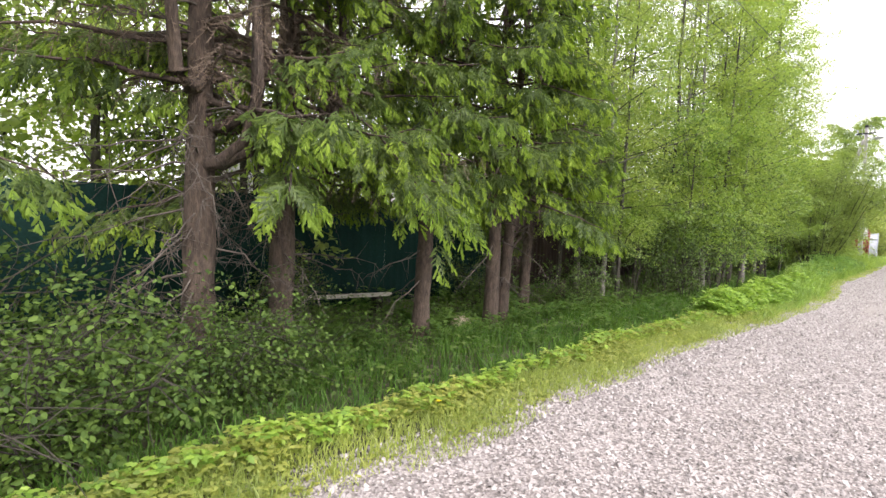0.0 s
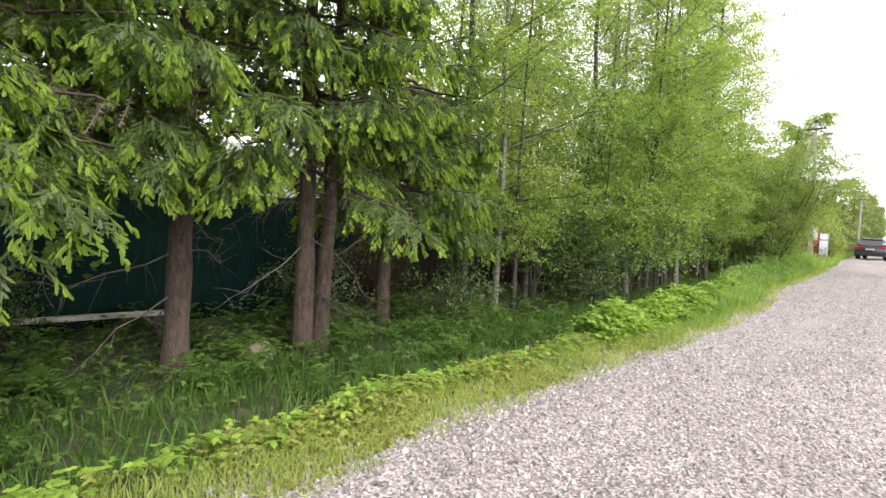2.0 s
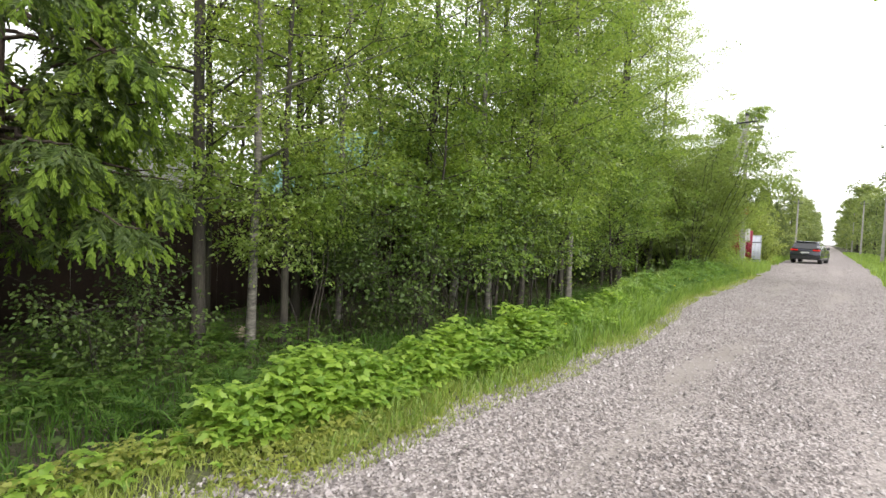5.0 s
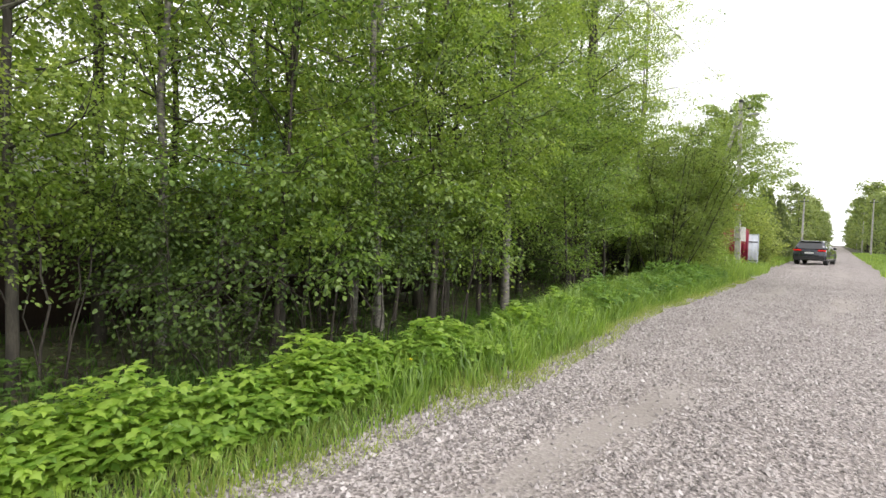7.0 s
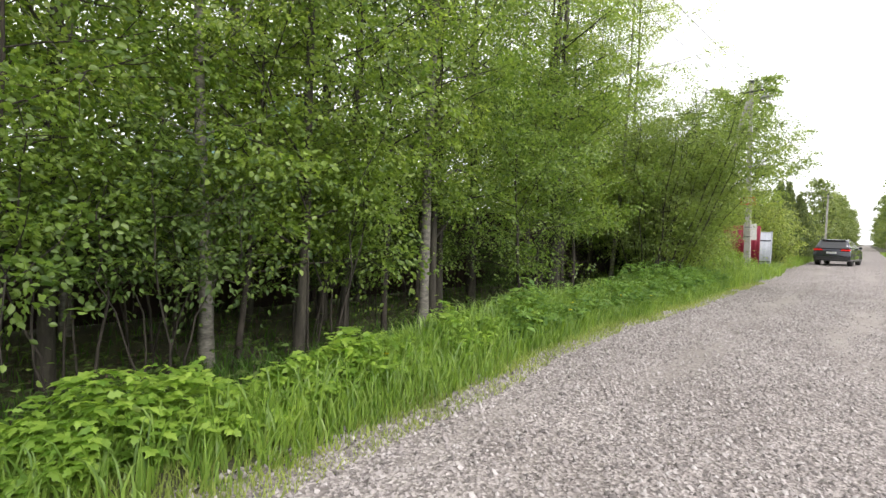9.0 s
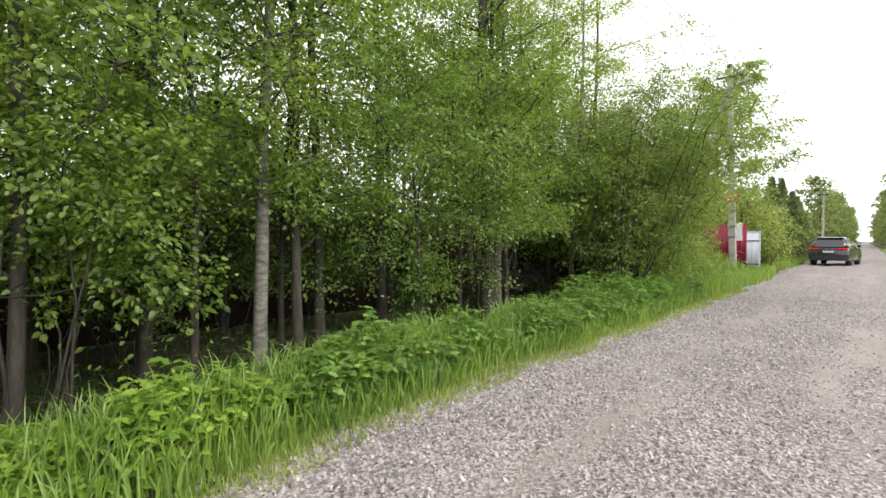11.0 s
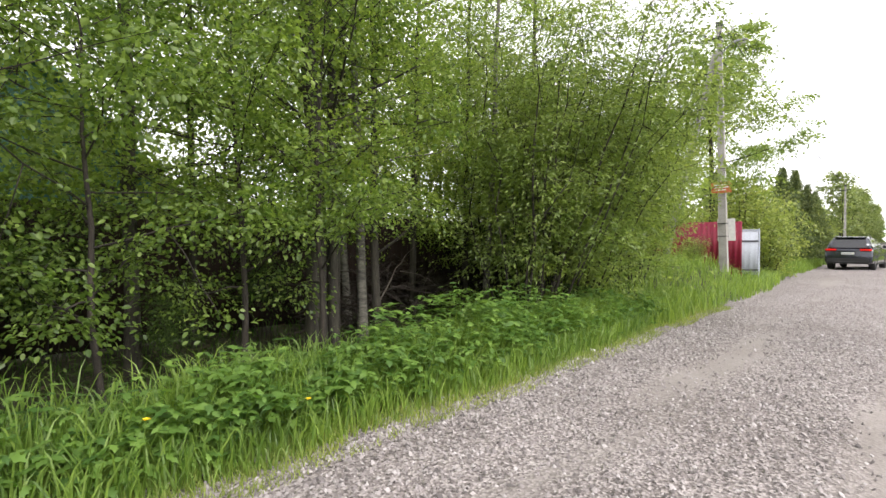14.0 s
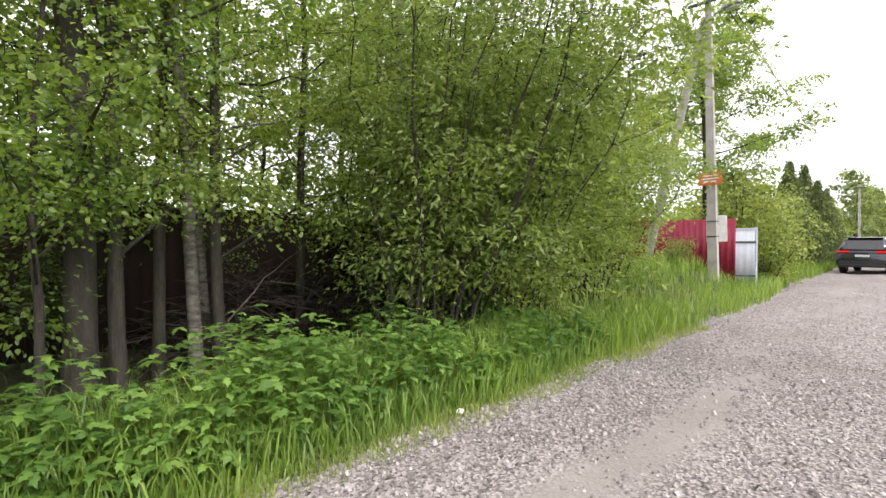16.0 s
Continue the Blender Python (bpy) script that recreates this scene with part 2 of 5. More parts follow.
def block(x0, x1, y0, y1, z0, z1, bevel=0.01):
    bm = bmesh.new()
    bmesh.ops.create_cube(bm, size=1)
    for v in bm.verts:
        v.co = ((x0 + x1) / 2 + v.co.x * (x1 - x0), (y0 + y1) / 2 + v.co.y * (y1 - y0), (z0 + z1) / 2 + v.co.z * (z1 - z0))
    if bevel:
        bmesh.ops.bevel(bm, geom=bm.edges[:], offset=bevel, segments=2, affect="EDGES")
    return bm


def tube(soup, pts, radii, sides=6):
    """A tapered tube along a line of points, closed at its ends."""
    pts, radii = np.asarray(pts, float), np.asarray(radii, float)
    k = len(pts)
    way = np.gradient(pts, axis=0)
    way /= np.linalg.norm(way, axis=1)[:, None] + 1e-9
    ref = np.where(np.abs(way[:, 2:3]) > 0.9, [[1.0, 0, 0]], [[0, 0, 1.0]])
    a = np.cross(way, ref)
    a /= np.linalg.norm(a, axis=1)[:, None] + 1e-9
    b = np.cross(way, a)
    ang = np.arange(sides) * 2 * np.pi / sides
    ring = pts[:, None] + radii[:, None, None] * (np.cos(ang)[None, :, None] * a[:, None] + np.sin(ang)[None, :, None] * b[:, None])
    i, j = np.meshgrid(np.arange(k - 1), np.arange(sides), indexing="ij")
    j2 = (j + 1) % sides
    quads = np.stack([i * sides + j, i * sides + j2, (i + 1) * sides + j2, (i + 1) * sides + j], -1).reshape(-1, 4)
    soup.add(ring.reshape(-1, 3), quads)
    return soup


def bend(rng, start, end, n, wobble):
    """A slightly crooked line from start to end."""
    t = np.linspace(0, 1, n)[:, None]
    p = np.asarray(start) * (1 - t) + np.asarray(end) * t
    off = np.cumsum(rng.normal(0, wobble, (n, 3)), axis=0)
    return p + (off - off[:1]) * np.sin(np.linspace(0, np.pi * 0.8, n))[:, None]


def unit(a):
    return a / (np.linalg.norm(a, axis=-1, keepdims=True) + 1e-9)


def leaves(soup, rng, at, size, wide=0.33, droop=0.35, face_up=0.6, fold=0.12, fine=False, way=None, facing=None):
    """One folded leaf of four corners at each place."""
    n = len(at)
    size = np.asarray(size, float).reshape(-1, 1) * rng.uniform(0.6, 1.25, (n, 1))
    a = rng.normal(0, 1, (n, 3)) * (1, 1, 0.5) - (0, 0, droop)
    if way is not None:
        a = way + rng.normal(0, 0.38, (n, 3)) - (0, 0, droop)
    a = unit(a)
    up = unit(rng.normal(0, 1, (n, 3)) + (0, 0, face_up * 2)) if facing is None else unit(facing + rng.normal(0, 0.6, (n, 3)))
    side = unit(np.cross(a, up))
    nrm = np.cross(side, a)
    mid = at + a * size * 0.42 + nrm * size * fold
    if fine:
        low, high = at + a * size * 0.28 + nrm * size * fold * 0.8, at + a * size * 0.66 + nrm * size * fold * 0.7
        v = np.stack([at, low + side * size * wide * 0.85, high + side * size * wide * 0.8, at + a * size - nrm * size * 0.05,
                      high - side * size * wide * 0.8, low - side * size * wide * 0.85], 1).reshape(-1, 3)
        base = np.arange(n)[:, None] * 6
        soup.add(v, np.concatenate([base + (0, 1, 2), base + (0, 2, 3), base + (0, 3, 4), base + (0, 4, 5)]))
        return soup
    v = np.stack([at, mid + side * size * wide, at + a * size, mid - side * size * wide], 1).reshape(-1, 3)
    base = np.arange(n)[:, None] * 4
    soup.add(v, np.concatenate([base + (0, 1, 2), base + (0, 2, 3)]))
    return soup


def sprays(rng, spots, weight, count, reach):
    """Leaf places in flat, drooping fans round the spots, with the way each leaf points and faces."""
    m = len(spots)
    pick = rng.choice(m, count, p=weight / weight.sum())
    lean = unit(np.array([[0.0, 0, 1.0]]) + rng.normal(0, 0.45, (m, 3)))
    wide = rng.uniform(0.6, 1.45, m)
    a, r = rng.uniform(0, 2 * np.pi, count), rng.uniform(0.05, 1, count) ** 0.6
    nrm = lean[pick]
    e = unit(np.cross(nrm, np.array([[0.31, 0.95, 0.05]])))
    f = np.cross(nrm, e)
    out = np.cos(a)[:, None] * e + np.sin(a)[:, None] * f
    far = (r * wide[pick] * reach)[:, None]
    at = spots[pick] + out * far + nrm * rng.normal(0, 0.10, (count, 1)) * reach - np.array([[0, 0, 0.35]]) * far * r[:, None]
    return at, out, nrm


def placed(soup, verts, tris, origin, x_axis, up, scale):
    """Copies of a small template into one mesh: its x runs along x_axis, its z leans to up."""
    x = unit(x_axis)
    y = unit(np.cross(up, x))
    z = np.cross(x, y)
    s = np.asarray(scale, float).reshape(-1, 1, 1)
    w = origin[:, None] + s * (verts[None, :, 0:1] * x[:, None] + verts[None, :, 1:2] * y[:, None] + verts[None, :, 2:3] * z[:, None])
    n, k = len(origin), len(verts)
    soup.add(w.reshape(-1, 3), (tris[None] + (np.arange(n) * k)[:, None, None]).reshape(-1, tris.shape[1]))
    return soup


def thing(name, at=(0, 0, 0), turn=0.0, label="", category="", group=""):
    ob = new(name)
    ob.matrix_basis = pose(*at, 0, 0, turn)
    return tagged(ob, label, category, group)


# ---- the lie of the land ----
def smooth_step(a, b, x):
    t = np.clip((np.asarray(x, float) - a) / (b - a), 0, 1)
    return t * t * (3 - 2 * t)


def waves(x, y):
    return 0.5 * np.sin(x * 1.7 + 0.6 * np.sin(y * 0.9)) + 0.5 * np.sin(y * 1.3 + 1.1 * np.sin(x * 0.8 + 2))


def drift(y):
    """The road bends slightly far off."""
    return -0.013 * np.maximum(0, np.asarray(y, float) - 55)


def left_edge(y):
    """Where the gravel ends on its left side."""
    y = np.asarray(y, float)
    return -2.68 + 0.33 * smooth_step(6, 13, y) - 0.44 * smooth_step(17, 23, y) - 0.5 * smooth_step(40, 50, y) + 0.05 * np.sin(y * 0.5) + 0.035 * np.sin(y * 2.3 + 1) + drift(y)


def right_edge(y):
    y = np.asarray(y, float)
    return 1.75 + 0.10 * np.sin(y * 0.6 + 2) + 0.06 * np.sin(y * 1.9) + drift(y)


def land(x, y):
    """Height of the ground."""
    x, y = np.asarray(x, float), np.asarray(y, float)
    d = left_edge(y) - x
    z = -0.03 + 0.05 * smooth_step(0.0, 0.5, d)
    bank = 0.75 * smooth_step(18, 24, y)
    ditch = smooth_step(0.6, 1.5, d - bank) * (1 - 0.55 * smooth_step(4.2, 7.0, d)) * (1 - smooth_step(30, 36, y))
    z = z - 0.42 * ditch + 0.05 * waves(x * 1.3, y * 1.1) * smooth_step(0.2, 1.2, d)
    z = z + 0.68 * smooth_step(33, 40, y) * smooth_step(0.3, 2.2, d) * (1 - 0.6 * smooth_step(52, 60, y))
    z = z + 0.06 * smooth_step(0.1, 1.0, x - right_edge(y))
    return np.where((d < 0) & (x < right_edge(y)), -0.05, z)


def grid_sheet(xs, ys, height):
    X, Y = np.meshgrid(xs, ys, indexing="ij")
    v = np.stack([X, Y, height(X, Y)], -1).reshape(-1, 3)
    i, j = np.meshgrid(np.arange(len(xs) - 1), np.arange(len(ys) - 1), indexing="ij")
    a = i * len(ys) + j
    return Soup().add(v, np.stack([a, a + len(ys), a + len(ys) + 1, a + 1], -1).reshape(-1, 4))


gx = np.concatenate([[-900, -400, -150, -60], np.arange(-30, -8, 1.5), np.arange(-8, 5, 0.16), np.arange(5, 20, 2), [30, 60, 150, 400, 900]])
gy = np.concatenate([[-300, -100, -30], np.arange(-14, 62, 0.35), np.arange(62, 140, 4), [170, 220, 300, 450, 700, 1200]])
ground = piece("ground", grid_sheet(gx, gy, land), M_SOIL, smooth=True)
tagged(ground, "dark soil with moss and litter under trees", "ground", kind="structure")


def road_height(u, y):
    """Crown and worn wheel tracks, across the road from 0 to 1."""
    z = 0.035 * np.sin(np.pi * u) - 0.018 * np.exp(-((u - 0.27) / 0.07) ** 2) - 0.018 * np.exp(-((u - 0.70) / 0.07) ** 2)
    return z - 0.02 + 0.008 * np.sin(u * 23 + y * 2.1) * np.sin(y * 1.7)


def bare_ground(u, y):
    """Where traffic has pressed the stones into sand: 0 to 1."""
    track = np.exp(-((u - 0.30) / 0.085) ** 2) + np.exp(-((u - 0.66) / 0.09) ** 2) + 0.5 * np.exp(-((u - 0.12) / 0.05) ** 2)
    patch = np.sin(u * 7 + 1.3 * np.sin(y * 0.35)) * np.sin(y * 0.40 + 2 * np.sin(u * 5)) + 0.35 * np.sin(y * 1.3 + 3 * np.sin(u * 11)) + 0.35 * np.sin(y * 2.9 + u * 47) * np.sin(u * 83 + y)
    return np.clip(track * (0.35 + 0.75 * patch), 0, 1) * (0.45 + 0.55 * smooth_step(8, 18, y))


us, rys = np.linspace(-0.07, 1.05, 70), np.concatenate([np.arange(-14, 62, 0.12), np.arange(62, 160, 4), [180, 220, 300, 420, 600]])
U, Y = np.meshgrid(us, rys, indexing="ij")
rx = left_edge(Y) + U * (right_edge(Y) - left_edge(Y))
rv = np.stack([rx, Y, np.where(U < -0.05, -0.08, np.where(U > 1.02, -0.06, np.where(U < 0, np.maximum(road_height(U, Y), land(rx, Y) + 0.006), road_height(U, Y))))], -1).reshape(-1, 3)
ri, rj = np.meshgrid(np.arange(len(us) - 1), np.arange(len(rys) - 1), indexing="ij")
ra = ri * len(rys) + rj
road = piece("road", Soup().add(rv, np.stack([ra, ra + len(rys), ra + len(rys) + 1, ra + 1], -1).reshape(-1, 4)), M_GRAVEL, smooth=True)
sandy = road.data.attributes.new("sandy", "FLOAT", "POINT")
sandy.data.foreach_set("value", bare_ground(U, Y).ravel().astype(np.float32))
tagged(road, "straight grey crushed-gravel village road", "road", kind="structure")


# ---- trees ----
def broad_tree(name, seed, height, crown_from, radius, count, leaf, bark, foliage, trunk_r, label, category="tree", lean=(0.0, 0.0), limbs=26, leaf_wide=0.33, clump=0.27):
    """A slim broad-leaved tree: crooked tapered trunk, limbs, and clumps of leaves along the limbs."""
    rng = np.random.default_rng(seed)
    tree = thing(name, label=label, category=category)
    top = np.array([lean[0], lean[1], height])
    line = bend(rng, (0, 0, -0.35), top, 12, 0.045)
    radii = trunk_r * (1 - np.linspace(0, 1, 12) ** 1.2 * 0.93)
    radii[0] *= 1.35
    wood, spots = tube(Soup(), line, radii, 9), []
    for i in range(limbs):
        f = crown_from / height + (1 - crown_from / height) * ((i + rng.uniform(0, 1)) / limbs) * 0.97
        k = f * 11
        p = line[int(k)] * (1 - k % 1) + line[min(11, int(k) + 1)] * (k % 1)
        u = (f * height - crown_from) / (height - crown_from)
        reach = radius * (0.35 + 1.1 * math.sin(math.pi * min(1, 0.16 + 0.84 * u)) ** 0.8) * rng.uniform(0.55, 1.2)
        a = i * 2.399 + rng.uniform(-0.5, 0.5)
        tip = p + (math.cos(a) * reach, math.sin(a) * reach, reach * rng.uniform(0.15, 0.8) - 0.25 * (1 - u))
        limb = bend(rng, p, tip, 6, 0.05)
        tube(wood, limb, np.linspace(max(0.008, trunk_r * 0.32 * (1 - f) + 0.006), 0.004, 6), 4)
        for j in range(3):
            q = limb[2 + j]
            tip2 = q + rng.normal(0, 0.42, 3) * reach * 0.6 + (0, 0, 0.1)
            tube(wood, bend(rng, q, tip2, 4, 0.03), np.linspace(0.008, 0.003, 4), 3)
            spots += [tip2, (q + tip2) / 2]
        spots += [limb[k2] for k2 in (2, 3, 4, 5, 5)]
    piece("trunk", wood, bark, tree, smooth=True)
    spots = np.array(spots)
    spots = np.concatenate([spots, line[9:] + rng.normal(0, 0.15, (3, 3))])
    weight = rng.uniform(0.25, 1, len(spots)) ** 1.6
    at, out, nrm = sprays(rng, spots, weight, count, clump * 1.7)
    piece("crown", leaves(Soup(), rng, at, leaf, leaf_wide, fine=name == "young_maple", way=out, facing=nrm), foliage, tree)
    return tree


def many_stemmed_bush(name, seed, height, radius, stems, count, leaf, bark, foliage, label, wide=0.2, low=0.25, lean=(0.0, 0.0), category="bush", clump=0.22, stem_r=0.028):
    """Stems that fan out from one root, with leaves along their upper parts."""
    rng = np.random.default_rng(seed)
    bush = thing(name, label=label, category=category)
    wood, spots = Soup(), []
    for i in range(stems):
        a = i * 2.399 + rng.uniform(-0.4, 0.4)
        r = radius * math.sqrt((i + 0.5) / stems) * rng.uniform(0.75, 1.1)
        h = height * rng.uniform(0.62, 1.0) * (1 - 0.25 * (r / radius) ** 2)
        foot = np.array([math.cos(a), math.sin(a), 0]) * r * 0.14 - (0, 0, 0.3)
        tip = np.array([math.cos(a) * r + lean[0] * rng.uniform(0.5, 1), math.sin(a) * r + lean[1] * rng.uniform(0.5, 1), h])
        line = bend(rng, foot, tip, 9, 0.05 + 0.012 * height)
        line[:, 2] += np.sin(np.linspace(0, np.pi, 9)) * r * 0.18
        tube(wood, line, np.linspace(stem_r * rng.uniform(0.6, 1.2), 0.004, 9), 5)
        for k in range(2, 9):
            if line[k][2] < low * height:
                continue
            for _ in range(3):
                tip2 = line[k] + rng.normal(0, 1, 3) * (0.38, 0.38, 0.22) * (0.5 + radius * 0.28)
                tube(wood, bend(rng, line[k], tip2, 3, 0.02), np.linspace(0.006, 0.002, 3), 3)
                spots += [tip2, line[k] * 0.45 + tip2 * 0.55]
    piece("woody_frame", wood, bark, bush)
    spots = np.array(spots)
    weight = rng.uniform(0.2, 1, len(spots)) ** 1.6
    at, out, nrm = sprays(rng, spots, weight, count, clump * 1.7)
    clear = at[:, 2] > 0.06
    piece("crown", leaves(Soup(), rng, at[clear], leaf, wide, fine=name in ("shrub", "thicket"), way=out[clear], facing=nrm[clear]), foliage, bush)
    return bush


def needle_sprig(rng, blades, length, width, start=0.0):
    """A sprig along x with needles on all sides."""
    v, t = [(start, 0, 0), (1, 0.008, 0), (1, -0.008, 0)], [(0, 1, 2)]
    for i in range(blades):
        x = start + (1 - start) * (i + 0.3) / blades
        a = i * 2.0 + rng.uniform(-0.4, 0.4)
        s = 1 if i % 2 else -1
        out = np.array([0.55, s * abs(math.cos(a)) * 0.9 + s * 0.2, 0.45 * math.sin(a) + 0.08])
        out = out / np.linalg.norm(out) * length * (1.1 - 0.55 * x) * rng.uniform(0.8, 1.15)
        n = len(v)
        v += [(x - width, 0, 0.002), (x + width, 0, -0.002), (x + out[0], out[1], out[2])]
        t.append((n, n + 1, n + 2))
    return np.array(v), np.array(t)


def shoot_fan(rng, shoots, length, thick, spread):
    """A flat branchlet along x: finger-like shoots on both sides and at its end, each ragged with needles."""
    v, t = [(0, 0.006, 0), (0, -0.006, 0), (0.95, 0, 0)], [(0, 1, 2)]

    def finger(base, way, size):
        way = way / np.linalg.norm(way)
        side = np.cross(way, (0.0, 0.0, 1.0))
        side /= np.linalg.norm(side)
        up = np.cross(side, way)
        tip = base + way * size
        for across in (side, up):
            w = across * thick * rng.uniform(0.8, 1.2)
            n = len(v)
            low, high = base + way * size * 0.25, base + way * size * 0.82
            v.extend([base, low + w, high + w * 0.85, tip, high - w * 0.85, low - w])
            t.extend([(n, n + 1, n + 5), (n + 1, n + 2, n + 4), (n + 1, n + 4, n + 5), (n + 2, n + 3, n + 4)])
        for k in range(4):
            q = base + way * size * (0.15 + 0.17 * k)
            o = (side * (1 if k % 2 else -1) + up * rng.uniform(-0.8, 0.8)) * thick * 1.5 + way * thick * 1.5
            n = len(v)
            v.extend([q - way * thick * 0.35, q + way * thick * 0.35, q + o])
            t.append((n, n + 1, n + 2))

    for i in range(shoots):
        x = 0.12 + 0.78 * (i + 0.5) / shoots
        s = 1 if i % 2 else -1
        finger(np.array([x, 0, 0]), np.array([0.75, s * spread * rng.uniform(0.7, 1.2), rng.uniform(-0.35, 0.15)]), length * (1.15 - 0.6 * x) * rng.uniform(0.8, 1.2))
    finger(np.array([0.7, 0, 0]), np.array([1.0, rng.uniform(-0.1, 0.1), -0.1]), 0.32)
    return np.array([tuple(p) for p in v], float), np.array(t)


def spruce(seed, height, trunk_r, limb_from, limb_to, limbs, reach, droop, label, dead=0, twin=False, brown=0.0, low_reach=1.0, heading=None, forks=0, long=()):
    """An old spruce: scaly trunk, long drooping limbs, hanging sprigs with light young tips, dead lower twigs."""
    rng = np.random.default_rng(seed)
    tree = thing("spruce", label=label, category="spruce tree")
    line = bend(rng, (0, 0, -0.4), (rng.uniform(-0.2, 0.2), rng.uniform(-0.2, 0.2), height), 14, 0.02)
    radii = trunk_r * (1 - np.linspace(0, 1, 14) * 0.9)
    radii[0] *= 1.45
    fine = 34
    zz = np.linspace(0, 13, fine)
    ln = np.stack([np.interp(zz, np.arange(14), line[:, k]) for k in range(3)], 1)
    rr = np.interp(zz, np.arange(14), radii) * (1 + 0.07 * rng.normal(0, 1, fine))
    if twin:
        line2 = bend(rng, (0.10, 0.20, -0.4), (0.35, 0.6, height * 0.9), 14, 0.03)
        piece("second_trunk", tube(Soup(), line2, radii * 0.85, 12), M_BARK_SPRUCE, tree, smooth=True)
    wood, green, young, dry = tube(Soup(), ln, rr, 12), Soup(), Soup(), Soup()
    sprig, sprig_t = shoot_fan(rng, 7, 0.40, 0.034, 0.6)
    tipv, tip_t = shoot_fan(rng, 4, 0.55, 0.062, 0.35)
    o, d, s, ox, dx, sx, ob, db, sb = ([] for _ in range(9))
    for i in range(limbs + len(long)):
        z = limb_from + (limb_to - limb_from) * (i + rng.uniform(0, 1)) / limbs
        k = (z + 0.4) / (height + 0.4) * 13
        p = line[int(k)]
        p = p * (1 - k % 1) + line[min(13, int(k) + 1)] * (k % 1)
        p = np.array([p[0], p[1], z])
        a = i * 2.399 + rng.uniform(-0.4, 0.4)
        if heading is not None and i % 3 == 0:
            a = heading + rng.uniform(-0.9, 0.9)
        length = reach * rng.uniform(0.6, 1.15) * (1 - 0.35 * max(0, (z - limb_from) / (height - limb_from))) * (low_reach if z < limb_from + 0.8 else 1)
        if i >= limbs:
            a, length, z, tip_z = long[i - limbs]
            p = np.array([line[3][0], line[3][1], z])
        sway = droop * rng.uniform(0.5, 1.3)
        t = np.linspace(0, 1, 10)
        h = np.array([math.cos(a), math.sin(a)])
        limb = np.stack([p[0] + h[0] * t * length, p[1] + h[1] * t * length, p[2] + rng.uniform(-0.1, 0.4) * t * length - sway * length * t ** 1.5 + 0.3 * sway * length * t ** 4], 1)
        if i >= limbs:
            limb[:, 2] = z + (tip_z - z) * t ** 1.6
        limb += np.cumsum(rng.normal(0, 0.028, (10, 3)), axis=0)
        tube(wood, limb, np.linspace(0.035 * rng.uniform(0.7, 1.3), 0.006, 10), 5)
        is_dry = i < limbs and rng.uniform() < brown
        for f in np.linspace(0.18 if is_dry else 0.3, 1.0, int((10 if i < limbs else 16) * length)):
            f = min(1.0, max(0.15, f + rng.uniform(-0.06, 0.06)))
            q = f * 9
            b = limb[int(q)] * (1 - q % 1) + limb[min(9, int(q) + 1)] * (q % 1)
            b = b + rng.normal(0, 0.03 if i < limbs else 0.14, 3)
            for side in (-1, 1):
                out = np.array([h[0] * 0.6 - side * h[1], h[1] * 0.6 + side * h[0], 0]) * rng.uniform(0.5, 1.0)
                fall = rng.uniform(0.35, 1.25)
                way = unit(out + (0, 0, -fall))
                size = rng.uniform(0.26, 0.60) * (1.1 - 0.45 * f)
                if is_dry or f < 0.42:
                    ob.append(b), db.append(way), sb.append(size * 1.1)
                    continue
                o.append(b), d.append(way), s.append(size)
                mid = b + way * size * 0.5
                w2 = unit(way + rng.normal(0, 0.45, 3) + (0, 0, -0.5))
                o.append(mid), d.append(w2), s.append(size * 0.75)
                if f > 0.5 and rng.uniform() < 0.9:
                    e = b + way * size * 0.92
                    ox.append(e), dx.append(unit(way + (h[0] * 0.3, h[1] * 0.3, -0.85))), sx.append(rng.uniform(0.15, 0.27))
                if f > 0.5 and rng.uniform() < 0.75:
                    e = mid + w2 * size * 0.7
                    ox.append(e), dx.append(unit(w2 + (h[0] * 0.3, h[1] * 0.3, -0.75))), sx.append(rng.uniform(0.11, 0.20))
    for i in range(forks):
        a, z = rng.uniform(0, 6.28), rng.uniform(1.9, 3.6)
        far = rng.uniform(0.5, 1.0)
        p = np.array([line[3][0], line[3][1], z])
        q = p + (math.cos(a) * far, math.sin(a) * far, rng.uniform(0.0, 0.3))
        tube(wood, [p, p * 0.5 + q * 0.5 - (0, 0, 0.08), q, q + (math.cos(a) * 0.12, math.sin(a) * 0.12, 0.7), q + (0.1, 0, 2.4)], (0.085, 0.08, 0.075, 0.06, 0.03), 8)
    for i in range(dead):
        a, z = rng.uniform(0, 2 * np.pi), rng.uniform(1.0, limb_from + 1.2)
        p = np.array([line[2][0], line[2][1], z])
        tip = p + (math.cos(a) * rng.uniform(0.5, 1.7), math.sin(a) * rng.uniform(0.5, 1.7), rng.uniform(-0.9, 0.15))
        br = bend(rng, p, tip, 7, 0.05)
        tube(dry, br, np.linspace(0.014, 0.003, 7), 4)
        for j in range(2, 7):
            for _ in range(3):
                tip2 = br[j] + rng.normal(0, 0.2, 3) + (0, 0, -0.12)
                tube(dry, bend(rng, br[j], tip2, 3, 0.03), (0.005, 0.003, 0.0015), 3)
    up = np.array([[0.0, 0, 1]])

    def lay(soup, v, t, oo, dd, ss):
        dd = np.array(dd)
        placed(soup, v, t, np.array(oo), dd, up + rng.normal(0, 0.5, (len(dd), 3)), ss)

    piece("trunk", wood, M_BARK_SPRUCE, tree, smooth=True)
    lay(green, sprig, sprig_t, o, d, s)
    tagged(piece("foliage", green, M_NEEDLE, tree), kind="stuff")
